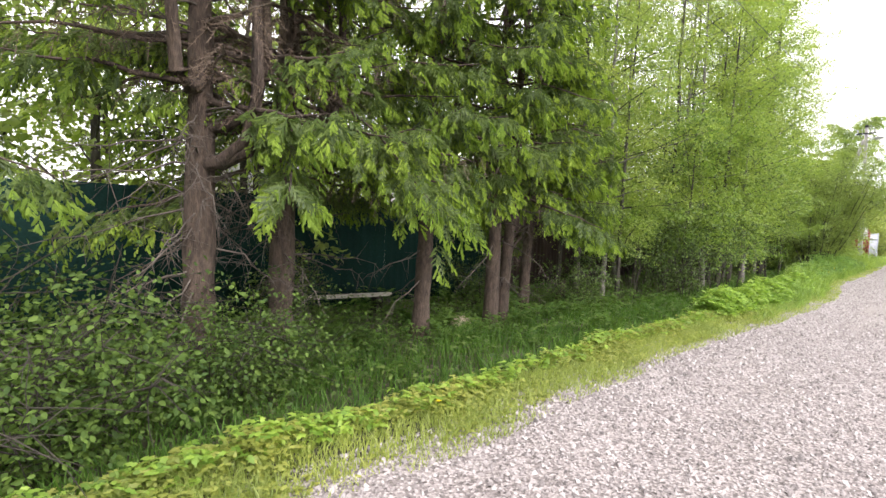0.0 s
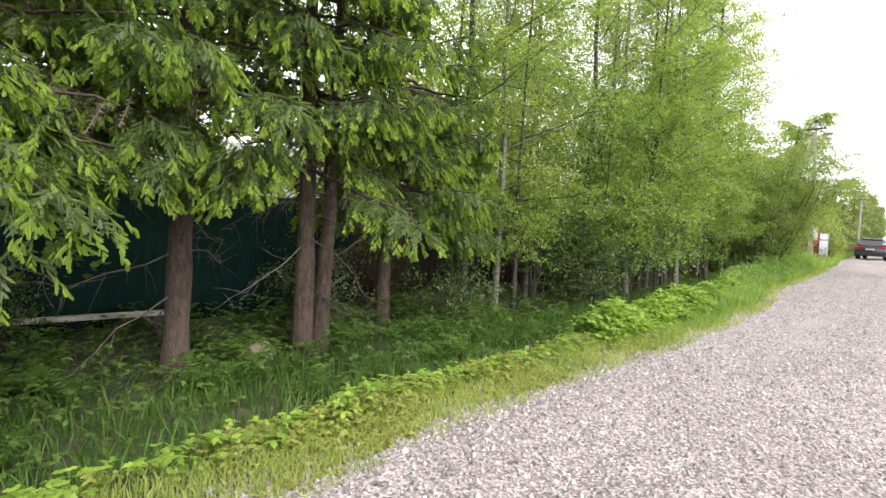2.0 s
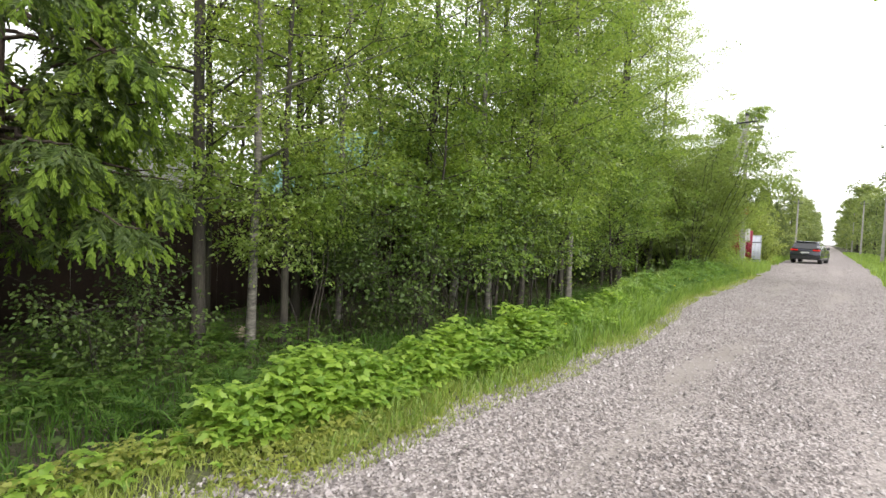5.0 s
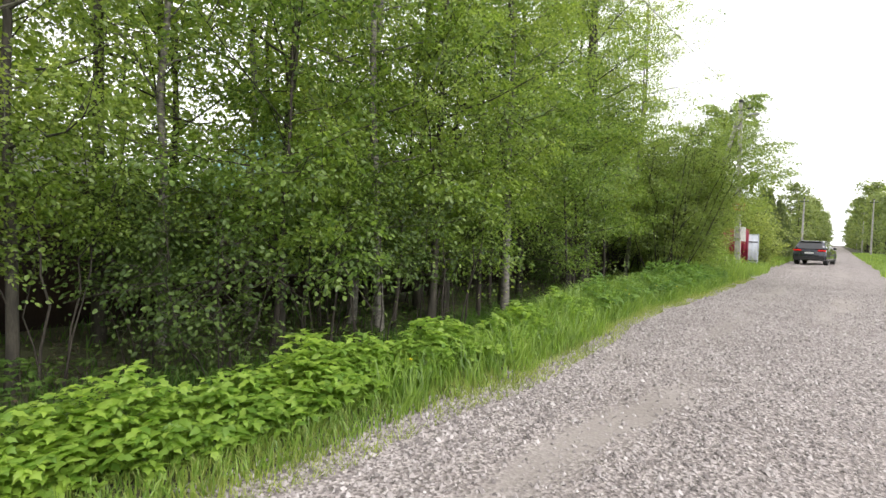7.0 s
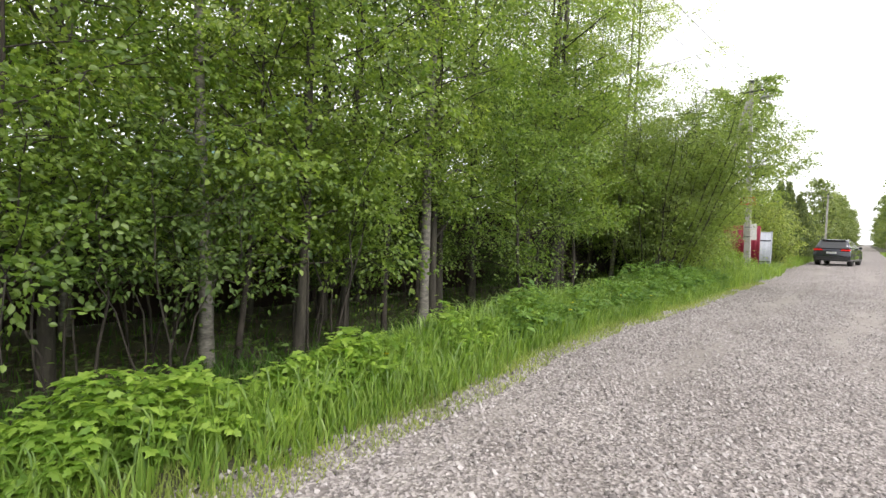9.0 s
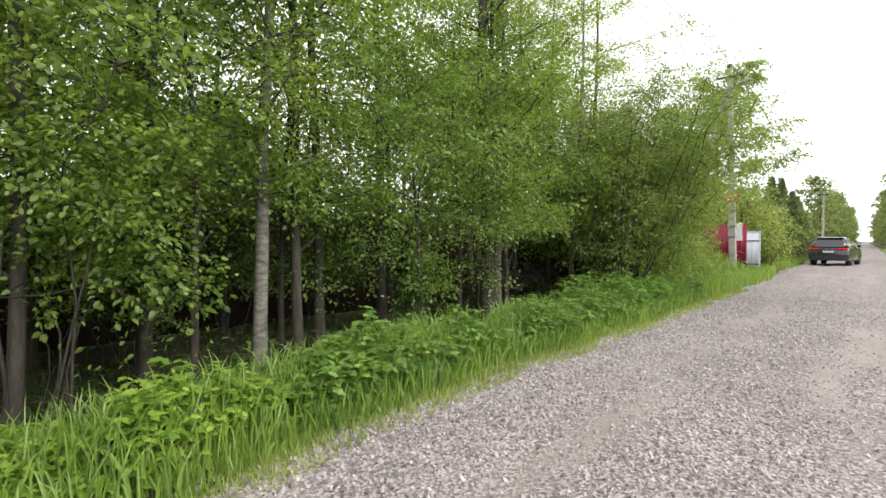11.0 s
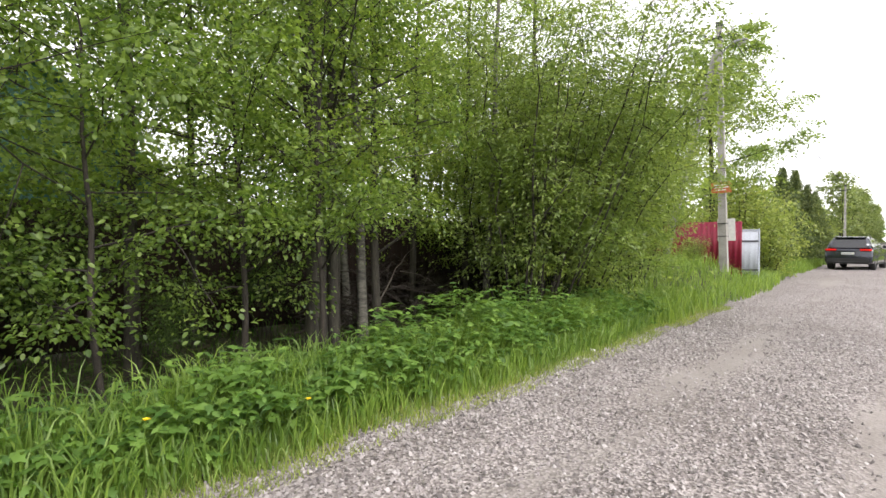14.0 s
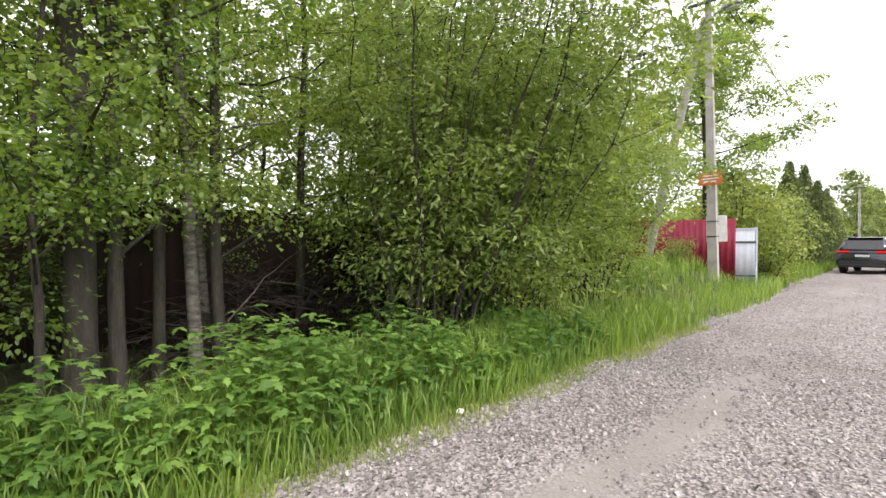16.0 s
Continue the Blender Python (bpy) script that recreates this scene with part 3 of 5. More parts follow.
    lay(young, tipv, tip_t, ox, dx, sx)
    tagged(piece("young_growth", young, M_SHOOT, tree, "light green young shoot tips"), kind="stuff")
    if ob:
        twigs = Soup()
        sv, st = needle_sprig(rng, 14, 0.14, 0.012)
        lay(twigs, sv, st, ob, db, sb)
        tagged(piece("dry_foliage", twigs, M_BROWN, tree, "brown dry inner sprigs"), kind="stuff")
    if dead:
        tagged(piece("dead_wood", dry, M_TWIG, tree, "bare grey dead twigs"), kind="stuff")
    return tree


def far_spruce(seed, height, radius):
    rng = np.random.default_rng(seed)
    tree = thing("far_spruce", label="dark green conical spruce beside the road", category="spruce tree")
    piece("trunk", tube(Soup(), [(0, 0, -0.3), (0, 0, height * 0.5), (0, 0, height)], (0.14, 0.09, 0.01), 6), M_BARK_SPRUCE, tree)
    n = 7500
    u = rng.uniform(0, 1, n) ** 0.7
    a = rng.uniform(0, 2 * np.pi, n)
    tier = 0.75 + 0.3 * np.abs(np.sin(u * 26))
    r = radius * u * tier * rng.uniform(0.35, 1.0, n) ** 0.6 * (0.85 + 0.25 * np.sin(a * 5 + u * 9))
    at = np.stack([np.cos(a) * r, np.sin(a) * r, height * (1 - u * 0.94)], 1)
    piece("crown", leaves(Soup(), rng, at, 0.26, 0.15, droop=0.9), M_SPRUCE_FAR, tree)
    return tree


def stand(ob, x, y, turn=0.0, scale=1.0, sink=0.0):
    ob.matrix_basis = Matrix.Translation((x, y, float(land(x, y)) - sink)) @ Matrix.Rotation(radians(turn), 4, "Z") @ Matrix.Diagonal((scale, scale, scale, 1))
    return ob


def again(ob, x, y, turn=0.0, scale=1.0):
    c = copy_thing(ob, Matrix())
    return stand(c, x, y, turn, scale)


# spruces along the green fence
OLD = "old spruce with scaly brown trunk and drooping limbs"
stand(spruce(11, 11, 0.20, 3.3, 7.0, 62, 2.0, 0.36, "old scaly-barked spruce with many dry brown twigs", dead=44, brown=0.75, forks=4), -6.05, 2.15)
stand(spruce(12, 12, 0.205, 2.6, 7.0, 74, 2.5, 0.42, OLD, dead=24, brown=0.3, heading=0.3, forks=3, long=((0.32, 2.8, 3.4, 1.9), (0.1, 2.9, 4.0, 2.4))), -6.75, 3.5)
stand(spruce(13, 11, 0.16, 2.9, 7.0, 60, 2.1, 0.46, "slim straight spruce with drooping limbs by the fence", dead=8, brown=0.12, heading=-0.9), -6.55, 6.05)
stand(spruce(14, 12, 0.145, 2.7, 7.0, 68, 2.0, 0.36, "twin-stemmed spruce with bright young shoots", dead=14, twin=True, brown=0.08, heading=0.5), -6.35, 7.75)
stand(spruce(15, 8, 0.14, 1.9, 5.0, 46, 1.8, 0.45, "bushy spruce with branches low over ferns", dead=4, brown=0.08, heading=0.2), -7.2, 10.0)
stand(spruce(16, 11, 0.17, 2.7, 7.0, 46, 2.2, 0.36, "old spruce above a leafy thicket by the fence", dead=26, brown=0.6), -6.9, -1.2)

# birches and aspens of the roadside wood
BIRCH = "slender young birch with pale trunk and light green leaves"
ASPEN = "tall grey-barked aspen with dense green leaves"
birch_a = broad_tree("birch", 21, 11.5, 2.2, 1.5, 15000, 0.060, M_BARK_BIRCH, M_BIRCH_LEAF, 0.075, BIRCH)
birch_b = broad_tree("birch", 22, 13.0, 2.8, 1.7, 15000, 0.060, M_BARK_BIRCH, M_BIRCH_LEAF, 0.095, BIRCH, lean=(0.5, 0.3))
birch_c = broad_tree("birch", 23, 10.0, 1.6, 1.4, 14000, 0.060, M_BARK_GREY, M_YELLOW_LEAF, 0.07, "young birch with fresh yellow-green leaves")
aspen_a = broad_tree("aspen", 24, 14.0, 2.4, 1.9, 15000, 0.067, M_BARK_GREY, M_ASPEN_LEAF, 0.10, ASPEN, leaf_wide=0.4)
aspen_b = broad_tree("aspen", 25, 12.5, 1.8, 1.8, 15000, 0.067, M_BARK_GREY, M_ASPEN_LEAF, 0.085, ASPEN, lean=(-0.4, 0.2), leaf_wide=0.4)
aspen_c = broad_tree("aspen", 26, 13.5, 3.0, 1.7, 14000, 0.067, M_BARK_GREY, M_BIRCH_LEAF, 0.085, "tall slim aspen with light green leaves", leaf_wide=0.4)
aspen_d = broad_tree("aspen", 29, 14.0, 2.9, 1.9, 15000, 0.067, M_BARK_GREY, M_ASPEN_LEAF, 0.17, "thick dark-barked aspen beside a pale birch", leaf_wide=0.4)
wood_kinds = [birch_a, birch_b, birch_c, aspen_a, aspen_b, aspen_c, aspen_d]
spots_seen = [  # kind, x, y, turn, scale
    (3, -7.2, 12.4, 10, 0.95), (0, -6.7, 12.93, 80, 0.95), (2, -6.5, 13.35, 200, 0.9),
    (4, -7.9, 14.6, 150, 1.0), (5, -6.5, 16.55, 30, 1.0), (1, -7.2, 18.6, 0, 1.0), (4, -5.7, 19.2, 270, 0.9),
    (3, -7.6, 21.0, 60, 1.0), (4, -6.3, 22.7, 120, 1.0), (5, -6.75, 23.4, 200, 1.05), (3, -7.4, 25.4, 310, 1.0),
    (6, -6.3, 27.55, 20, 0.95), (4, -6.4, 27.95, 140, 1.05), (1, -6.96, 28.98, 250, 0.95), (4, -6.9, 29.3, 80, 1.0), (5, -7.3, 28.6, 10, 0.95),
]
for k, (kind, x, y, turn, scale) in enumerate(spots_seen):
    tree = wood_kinds[kind]
    if "used" in tree:
        again(tree, x, y, turn, scale)
    else:
        tree["used"] = 1
        stand(tree, x, y, turn, scale)
rng = np.random.default_rng(5)
for x, y in ((-8.3, 13.0), (-8.6, 15.8), (-7.2, 15.2), (-8.4, 17.2), (-5.9, 18.0), (-8.2, 19.8), (-6.6, 20.6), (-5.7, 21.6), (-8.3, 22.6), (-8.4, 26.6), (-7.9, 31.0), (-8.3, 29.6), (-7.4, 32.4), (-8.2, 34.2), (-6.3, 31.9), (-6.9, 34.4)):
    again(wood_kinds[int(rng.integers(0, 6))], x + rng.uniform(-0.2, 0.2), y, rng.uniform(0, 360), rng.uniform(0.75, 1.0))
# garden trees behind the fences
garden_a = broad_tree("garden_tree", 27, 10.0, 1.2, 2.0, 5200, 0.165, M_BARK_GREY, M_BIRCH_LEAF, 0.11, "leafy green garden tree behind the fence", limbs=22, leaf_wide=0.38, clump=0.34)
garden_b = broad_tree("garden_tree", 28, 8.0, 1.0, 2.1, 4600, 0.165, M_BARK_GREY, M_YELLOW_LEAF, 0.10, "yellow-green garden tree behind the fence", limbs=20, leaf_wide=0.38, clump=0.34)
stand(garden_a, -11.8, 2.2), stand(garden_b, -10.5, 4.6)
for x, y in ((-10.6, -5.0), (-10.4, -2.4), (-11.0, 7.6), (-11.5, -6.5), (-13.5, -3), (-11.0, 0.5), (-14, 3), (-12.0, 5.5), (-12.0, 12.6), (-14, 17), (-10.8, 19), (-10.4, 16.6), (-10.6, 21.0), (-12.4, 22.5), (-11.5, 26.5), (-13.5, 29.5), (-11, 32), (-12.5, 36), (-10.8, 39), (-10.6, 29.2), (-10.4, 33.8), (-11.2, 35.6)):
    again((garden_a, garden_b)[int(rng.integers(0, 2))], x, y, rng.uniform(0, 360), rng.uniform(0.7, 1.0))

# understorey: saplings and shrubs at the wood's edge
SHRUB = "leafy green shrub at the edge of the wood"
shrub_a = many_stemmed_bush("shrub", 31, 3.2, 1.2, 5, 4200, 0.068, M_BARK_DARK, M_SHRUB_LEAF_SHADED, SHRUB, wide=0.30, low=0.36, clump=0.2, stem_r=0.016)
shrub_b = many_stemmed_bush("shrub", 32, 2.2, 1.0, 8, 2900, 0.066, M_BARK_DARK, M_SHRUB_LEAF_SHADED, "low shrub with broad green leaves", wide=0.32, low=0.2, clump=0.18, stem_r=0.013)
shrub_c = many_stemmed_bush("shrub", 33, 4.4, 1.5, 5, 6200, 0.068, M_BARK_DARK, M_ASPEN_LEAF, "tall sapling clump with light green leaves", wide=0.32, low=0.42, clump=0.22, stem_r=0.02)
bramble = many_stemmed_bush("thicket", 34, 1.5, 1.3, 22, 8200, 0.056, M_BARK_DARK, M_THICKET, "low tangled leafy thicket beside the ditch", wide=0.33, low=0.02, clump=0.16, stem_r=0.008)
stand(shrub_a, -5.2, 17.3, 0), stand(shrub_b, -5.3, 15.0, 0), stand(shrub_c, -5.3, 19.4, 0), stand(bramble, -4.9, 0.6, 0)
for kind, x, y, turn, scale in ((bramble, -5.3, 2.2, 90, 0.85), (bramble, -6.3, -0.6, 200, 1.25), (bramble, -4.7, -1.4, 50, 0.95), (shrub_b, -7.8, 4.4, 0, 0.65), (shrub_b, -7.6, 8.9, 40, 0.75), (shrub_b, -6.4, 11.1, 100, 0.8)):
    again(kind, x, y, turn, scale)
for k in range(8):
    y = 13.6 + k * 1.0
    x = (-5.9, -6.8, -7.7)[k % 3] + rng.uniform(-0.35, 0.35)
    again((shrub_a, shrub_b, shrub_c, shrub_c)[int(rng.integers(0, 4))], x, y, rng.uniform(0, 360), rng.uniform(0.7, 1.1))
for x, y, scale in ((-6.9, 25.7, 0.5), (-7.6, 22.2, 0.9), (-7.8, 23.7, 0.85), (-7.7, 20.6, 0.8), (-7.9, 27.6, 0.6), (-8.3, 24.6, 0.8)):
    again(shrub_a, x, y, rng.uniform(0, 360), scale)
MAPLE = "young maple with broad leaves spreading over the ditch"
maple_a = broad_tree("young_maple", 35, 6.8, 1.7, 1.6, 13000, 0.074, M_BARK_DARK, M_MAPLE_LEAF, 0.055, MAPLE, limbs=24, leaf_wide=0.34, clump=0.30)
maple_b = broad_tree("young_maple", 36, 5.4, 1.3, 1.4, 11000, 0.072, M_BARK_DARK, M_MAPLE_LEAF, 0.045, MAPLE, lean=(0.5, 0.1), limbs=20, leaf_wide=0.34, clump=0.30)
stand(maple_a, -5.8, 20.9), stand(maple_b, -5.9, 16.0)
for kind, x, y, turn, scale in ((maple_b, -5.9, 18.4, 60, 1.0), (maple_a, -6.6, 22.6, 130, 0.95), (maple_b, -5.4, 24.6, 200, 0.9), (maple_a, -6.1, 26.3, 300, 0.85), (maple_a, -5.5, 27.1, 220, 0.85)):
    again(kind, x, y, turn, scale)

# the willow that leans over the verge, and others near it
willow = many_stemmed_bush("willow", 41, 7.4, 2.7, 34, 38000, 0.088, M_BARK_DARK, M_WILLOW_LEAF, "wide many-stemmed willow leaning towards the road", wide=0.21, low=0.18, lean=(0.9, 1.5), clump=0.26, stem_r=0.026)
stand(willow, -4.85, 31.2)
again(willow, -7.4, 33.6, 20, 1.0)
yellow_bush = many_stemmed_bush("willow", 42, 6.0, 2.2, 22, 26000, 0.098, M_BARK_DARK, M_YELLOW_LEAF, "yellow-green willow bush in the open", wide=0.2, low=0.15, clump=0.27, lean=(0.45, 0.2), stem_r=0.022)
stand(yellow_bush, -4.75, 32.4, 0, 1.05)
again(yellow_bush, -4.95, 35.9, 140, 0.95)
again(yellow_bush, -6.6, 35.4, 60, 1.0)
again(yellow_bush, -5.4, 37.8, 250, 0.9)
again(yellow_bush, -5.3, 34.2, 200, 0.85)
again(yellow_bush, -8.4, 37.5, 90, 0.9)

# beyond the pole
tall_maple = broad_tree("maple", 43, 8.8, 2.9, 2.45, 34000, 0.105, M_BARK_DARK, M_YELLOW_LEAF, 0.15, "spreading yellow-green maple behind the red fence", limbs=22, leaf_wide=0.4, clump=0.34)
stand(tall_maple, -6.0, 47.5)
hedge_kind = many_stemmed_bush("garden_bush", 44, 3.4, 1.6, 14, 4200, 0.15, M_BARK_DARK, M_GARDEN_LEAF, "rounded green garden bush along the road", wide=0.33, low=0.03, clump=0.3)
stand(hedge_kind, -5.0, 47.0)
again(hedge_kind, -4.95, 41.2, 70, 0.27)
for x, y, s in ((-3.75, 46.7, 0.72), (-5.6, 50, 1.15), (-4.9, 53, 0.95), (-6.2, 56, 1.2), (-5.2, 60, 1.0), (-6.0, 66, 1.2), (-5.6, 73, 1.1), (-7, 80, 1.4)):
    again(hedge_kind, x, y, rng.uniform(0, 360), s)
far_spruce_a = far_spruce(45, 5.7, 2.2)
stand(far_spruce_a, -5.3, 60)
for x, y, s in ((-7.6, 55, 0.9), (-4.6, 64.5, 0.9), (-5.6, 67, 1.1), (-4.9, 71, 0.85), (-5.4, 76, 0.95)):
    again(far_spruce_a, x, y, rng.uniform(0, 360), s)
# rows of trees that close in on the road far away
far_tree = broad_tree("roadside_tree", 46, 11.0, 1.0, 2.2, 2600, 0.36, M_BARK_GREY, M_FAR_LEAF_HAZED, 0.15, "tall green tree in the far roadside row", limbs=14, leaf_wide=0.42, clump=0.45)
stand(far_tree, -10.0, 96, 0, 0.6)
for k in range(40):
    y = 104 + k * 8.0
    again(far_tree, drift(y) - 5.6 - rng.uniform(0, 2) - 2.6 * (y < 135), y, rng.uniform(0, 360), (rng.uniform(0.55, 0.75) if y < 135 else rng.uniform(0.95, 1.3)))
for k in range(42):
    y = 62 + k * 8.5
    again(far_tree, drift(y) + 6.4 + rng.uniform(0, 3.0) - min(2.0, 0.02 * (y - 62)), y, rng.uniform(0, 360), rng.uniform(0.55, 0.95) if y < 90 else rng.uniform(0.85, 1.1) + 0.3 * (y > 150))
pine = broad_tree("pine", 47, 13.0, 6.0, 2.4, 3000, 0.30, M_BARK_SPRUCE, M_SPRUCE_FAR, 0.19, "tall pine with a high crown beside the road", limbs=22, leaf_wide=0.16, clump=0.35)
stand(pine, 7.0, 66)
stand(broad_tree("aspen", 48, 13.0, 7.6, 2.2, 9000, 0.13, M_BARK_GREY, M_ASPEN_LEAF, 0.16, "tall aspen whose high branches reach over the road", limbs=22, leaf_wide=0.4), 4.3, 32.5)
for x, y, s in ((7.5, 70, 0.95), (8.5, 80, 1.0), (7.8, 92, 1.05)):
    again(pine, x, y, rng.uniform(0, 360), s)

# far woods, past what one could count
rng = np.random.default_rng(8)
n = 26000
side = rng.uniform(0, 1, n) < 0.5
fx = np.where(side, -14 - rng.uniform(0, 60, n), 14 + rng.uniform(0, 60, n))
fy = rng.uniform(110, 420, n)
top = 9 + 2.5 * np.sin(fx * 0.21 + 1) * np.sin(fy * 0.17) + 1.5 * np.sin(fx * 0.63) + 1.2 * np.sin(fy * 0.51)
woods = piece("far_woods", leaves(Soup(), rng, np.stack([fx, fy, rng.uniform(0.02, 1, n) ** 0.7 * top], 1), 1.5, 0.42), M_BIRCH_LEAF)
tagged(woods, "green broad-leaved woods far off along the road", "woods", kind="stuff")


# ---- herbs, grass, ferns and gravel ----
def lobed_leaflet():
    """A toothed, folded leaflet along x."""
    v = [(0, 0, 0), (0.22, 0.30, 0.06), (0.40, 0.17, 0.04), (0.60, 0.28, 0.03), (0.72, 0.12, 0.02), (1, 0, -0.10),
         (0.72, -0.12, 0.02), (0.60, -0.28, 0.03), (0.40, -0.17, 0.04), (0.22, -0.30, 0.06)]
    return np.array(v), np.array([(0, 1, 2), (0, 2, 8), (2, 3, 4), (2, 4, 8), (4, 5, 6), (4, 6, 8), (0, 8, 9), (8, 6, 7)])


def herb_bed(name, seed, xy, height, size, material, label, stalks=True):
    """Three-part leaves on stalks, one bed of them."""
    rng = np.random.default_rng(seed)
    n = len(xy)
    foot = np.stack([xy[:, 0], xy[:, 1], land(xy[:, 0], xy[:, 1])], 1)
    h = np.asarray(height) * rng.uniform(0.25, 1.3, n) * (1 + 0.42 * waves(xy[:, 0] * 3.1, xy[:, 1] * 2.9 + 1.7) + 0.2 * waves(xy[:, 0] * 8, xy[:, 1] * 7))
    tip = foot + np.stack([rng.normal(0, 0.05, n), rng.normal(0, 0.05, n), h], 1)
    v, t = lobed_leaflet()
    soup = Soup()
    az = rng.uniform(0, 2 * np.pi, n)
    size = np.asarray(size) * rng.uniform(0.65, 1.25, n)
    for da, k in ((0.0, 1.0), (1.35, 0.82), (-1.35, 0.82)):
        a = az + da + rng.normal(0, 0.15, n)
        way = np.stack([np.cos(a), np.sin(a), rng.uniform(-0.45, 0.25, n)], 1)
        placed(soup, v, t, tip, way, np.array([[0, 0, 1.0]]) + rng.normal(0, 0.25, (n, 3)), size * k)
    if stalks:
        w = 0.004
        sv = np.stack([foot + (w, 0, 0), foot - (w, 0, 0), tip], 1).reshape(-1, 3)
        soup.add(sv, np.arange(3 * n).reshape(-1, 3))
    ob = piece(name, soup, material)
    return tagged(ob, label, "plants", kind="stuff")


def grass_bed(name, seed, xy, height, material, label, width=0.007, lean=0.35):
    """Bent tapering blades."""
    rng = np.random.default_rng(seed)
    n = len(xy)
    foot = np.stack([xy[:, 0], xy[:, 1], land(xy[:, 0], xy[:, 1]) - 0.01], 1)
    h = (np.asarray(height) * rng.uniform(0.45, 1.15, n))[:, None]
    a = rng.uniform(0, 2 * np.pi, n)
    side = np.stack([np.cos(a), np.sin(a), 0 * a], 1) * width
    b = rng.uniform(0, 2 * np.pi, n)
    out = np.stack([np.cos(b), np.sin(b), 0 * b], 1) * h * rng.uniform(0.05, lean * 2, (n, 1))
    up = np.array([[0, 0, 1.0]])
    m1, m2, tip = foot + up * h * 0.45 + out * 0.18, foot + up * h * 0.8 + out * 0.55, foot + up * h * (1 - 0.25 * lean) + out
    if np.max(height) < 0.2:
        v = np.stack([foot - side, foot + side, m1 - side * 0.8, m1 + side * 0.8, tip], 1).reshape(-1, 3)
        k = np.arange(n)[:, None] * 5
        soup = Soup().add(v, np.concatenate([k + (0, 1, 3), k + (0, 3, 2), k + (2, 3, 4)]))
    else:
        v = np.stack([foot - side, foot + side, m1 - side * 0.85, m1 + side * 0.85, m2 - side * 0.55, m2 + side * 0.55, tip], 1).reshape(-1, 3)
        k = np.arange(n)[:, None] * 7
        soup = Soup().add(v, np.concatenate([k + (0, 1, 3), k + (0, 3, 2), k + (2, 3, 5), k + (2, 5, 4), k + (4, 5, 6)]))
    return tagged(piece(name, soup, material), label, "grass", kind="stuff")


def strewn(rng, n, d0, d1, y0, y1, patch=0.0, freq=1.0):
    """Places in a strip beside the gravel's edge, d metres out from it, thinned in patches."""
    y = rng.uniform(y0, y1, n)
    d = rng.uniform(d0, d1, n)
    x = left_edge(y) - d
    tuft = 0.5 * np.sin(x * 9 + 2 * np.sin(y * 5)) * np.sin(y * 11 + np.sin(x * 7)) if patch > 0.3 else 0
    keep = waves(x * 1.9 * freq + 3, y * 1.4 * freq) + tuft > rng.uniform(-1, 1, n) * 0.5 - 1 + patch
    return np.stack([x, y], 1)[keep]


rng = np.random.default_rng(17)
# low pale herbs and thin grass close to the road at the start
xy = strewn(rng, 15000, 0.0, 0.78, -4, 12, 0.75, 1.4)
herb_bed("low_herbs", 51, xy, 0.04 + 0.055 * smooth_step(0.1, 0.5, left_edge(xy[:, 1]) - xy[:, 0]), 0.058, M_WEED_PALE, "low yellow-green herbs on the road verge")
xy = strewn(rng, 1500, 0.4, 0.75, -4, 12, 0.4)
herb_bed("verge_herbs", 52, xy, 0.12, 0.085, M_WEED, "fresh green herbs along the ditch edge")
# taller herbs further on
xy = strewn(rng, 14500, 0.40, 1.25, 10.5, 21.5, 0.65)
herb_bed("verge_herbs", 53, xy, 0.22 + 0.20 * smooth_step(0.4, 1.2, left_edge(xy[:, 1]) - xy[:, 0]), 0.098, M_WEED, "lush light green herbs on the road verge")
xy = strewn(rng, 12500, 0.28, 1.75, 20.5, 33, 0.5)
xy = xy[left_edge(xy[:, 1]) - xy[:, 0] < 1.25 + 0.5 * smooth_step(25.5, 28, xy[:, 1])]
herb_bed("verge_herbs", 54, xy, (0.34 + 0.26 * smooth_step(0.3, 0.9, left_edge(xy[:, 1]) - xy[:, 0])) * (0.72 + 0.16 * smooth_step(25, 28, xy[:, 1]) - 0.2 * smooth_step(29, 32, xy[:, 1])), 0.108, M_FERN, "tall dark green herbs on the road verge")
# grass
xy = strewn(rng, 62000, -0.22, 0.5, -4, 36, 0.31, 1.6)
grass_bed("short_grass", 55, xy, 0.12, M_GRASS_DRY, "short yellowish grass at the gravel's edge", 0.005)
xy = strewn(rng, 16000, 0.0, 0.75, -4, 13, 0.35, 1.3)
grass_bed("short_grass", 68, xy, 0.15, M_GRASS_DRY, "thin yellow-green grass between low herbs", 0.004, 0.5)
xy = strewn(rng, 34000, 0.05, 1.3, 11, 36, 0.4)
grass_bed("meadow_grass", 56, xy, (0.16 + 0.34 * smooth_step(0.2, 0.8, left_edge(xy[:, 1]) - xy[:, 0]) * smooth_step(13, 20, xy[:, 1])) * (1 + 0.3 * waves(xy[:, 0] * 3, xy[:, 1] * 1.6)), M_GRASS, "tall green grass on the road verge", 0.006)
xy = strewn(rng, 17000, 0.12, 1.4, 15.0, 32.0, 0.4)
grass_bed("meadow_grass", 65, xy, 0.34 + 0.26 * smooth_step(0.2, 0.7, left_edge(xy[:, 1]) - xy[:, 0]) * smooth_step(15, 20, xy[:, 1]), M_GRASS, "tall arching green grass on the road verge", 0.008, 0.3)
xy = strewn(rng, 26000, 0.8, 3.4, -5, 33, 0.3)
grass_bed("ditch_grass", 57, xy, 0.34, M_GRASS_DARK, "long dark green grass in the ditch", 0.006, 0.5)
xy = strewn(rng, 26000, 0.0, 7.0, 32, 60, 0.15)
grass_bed("meadow_grass", 58, xy, 0.50, M_GRASS, "tall bright grass around the pole", 0.010)
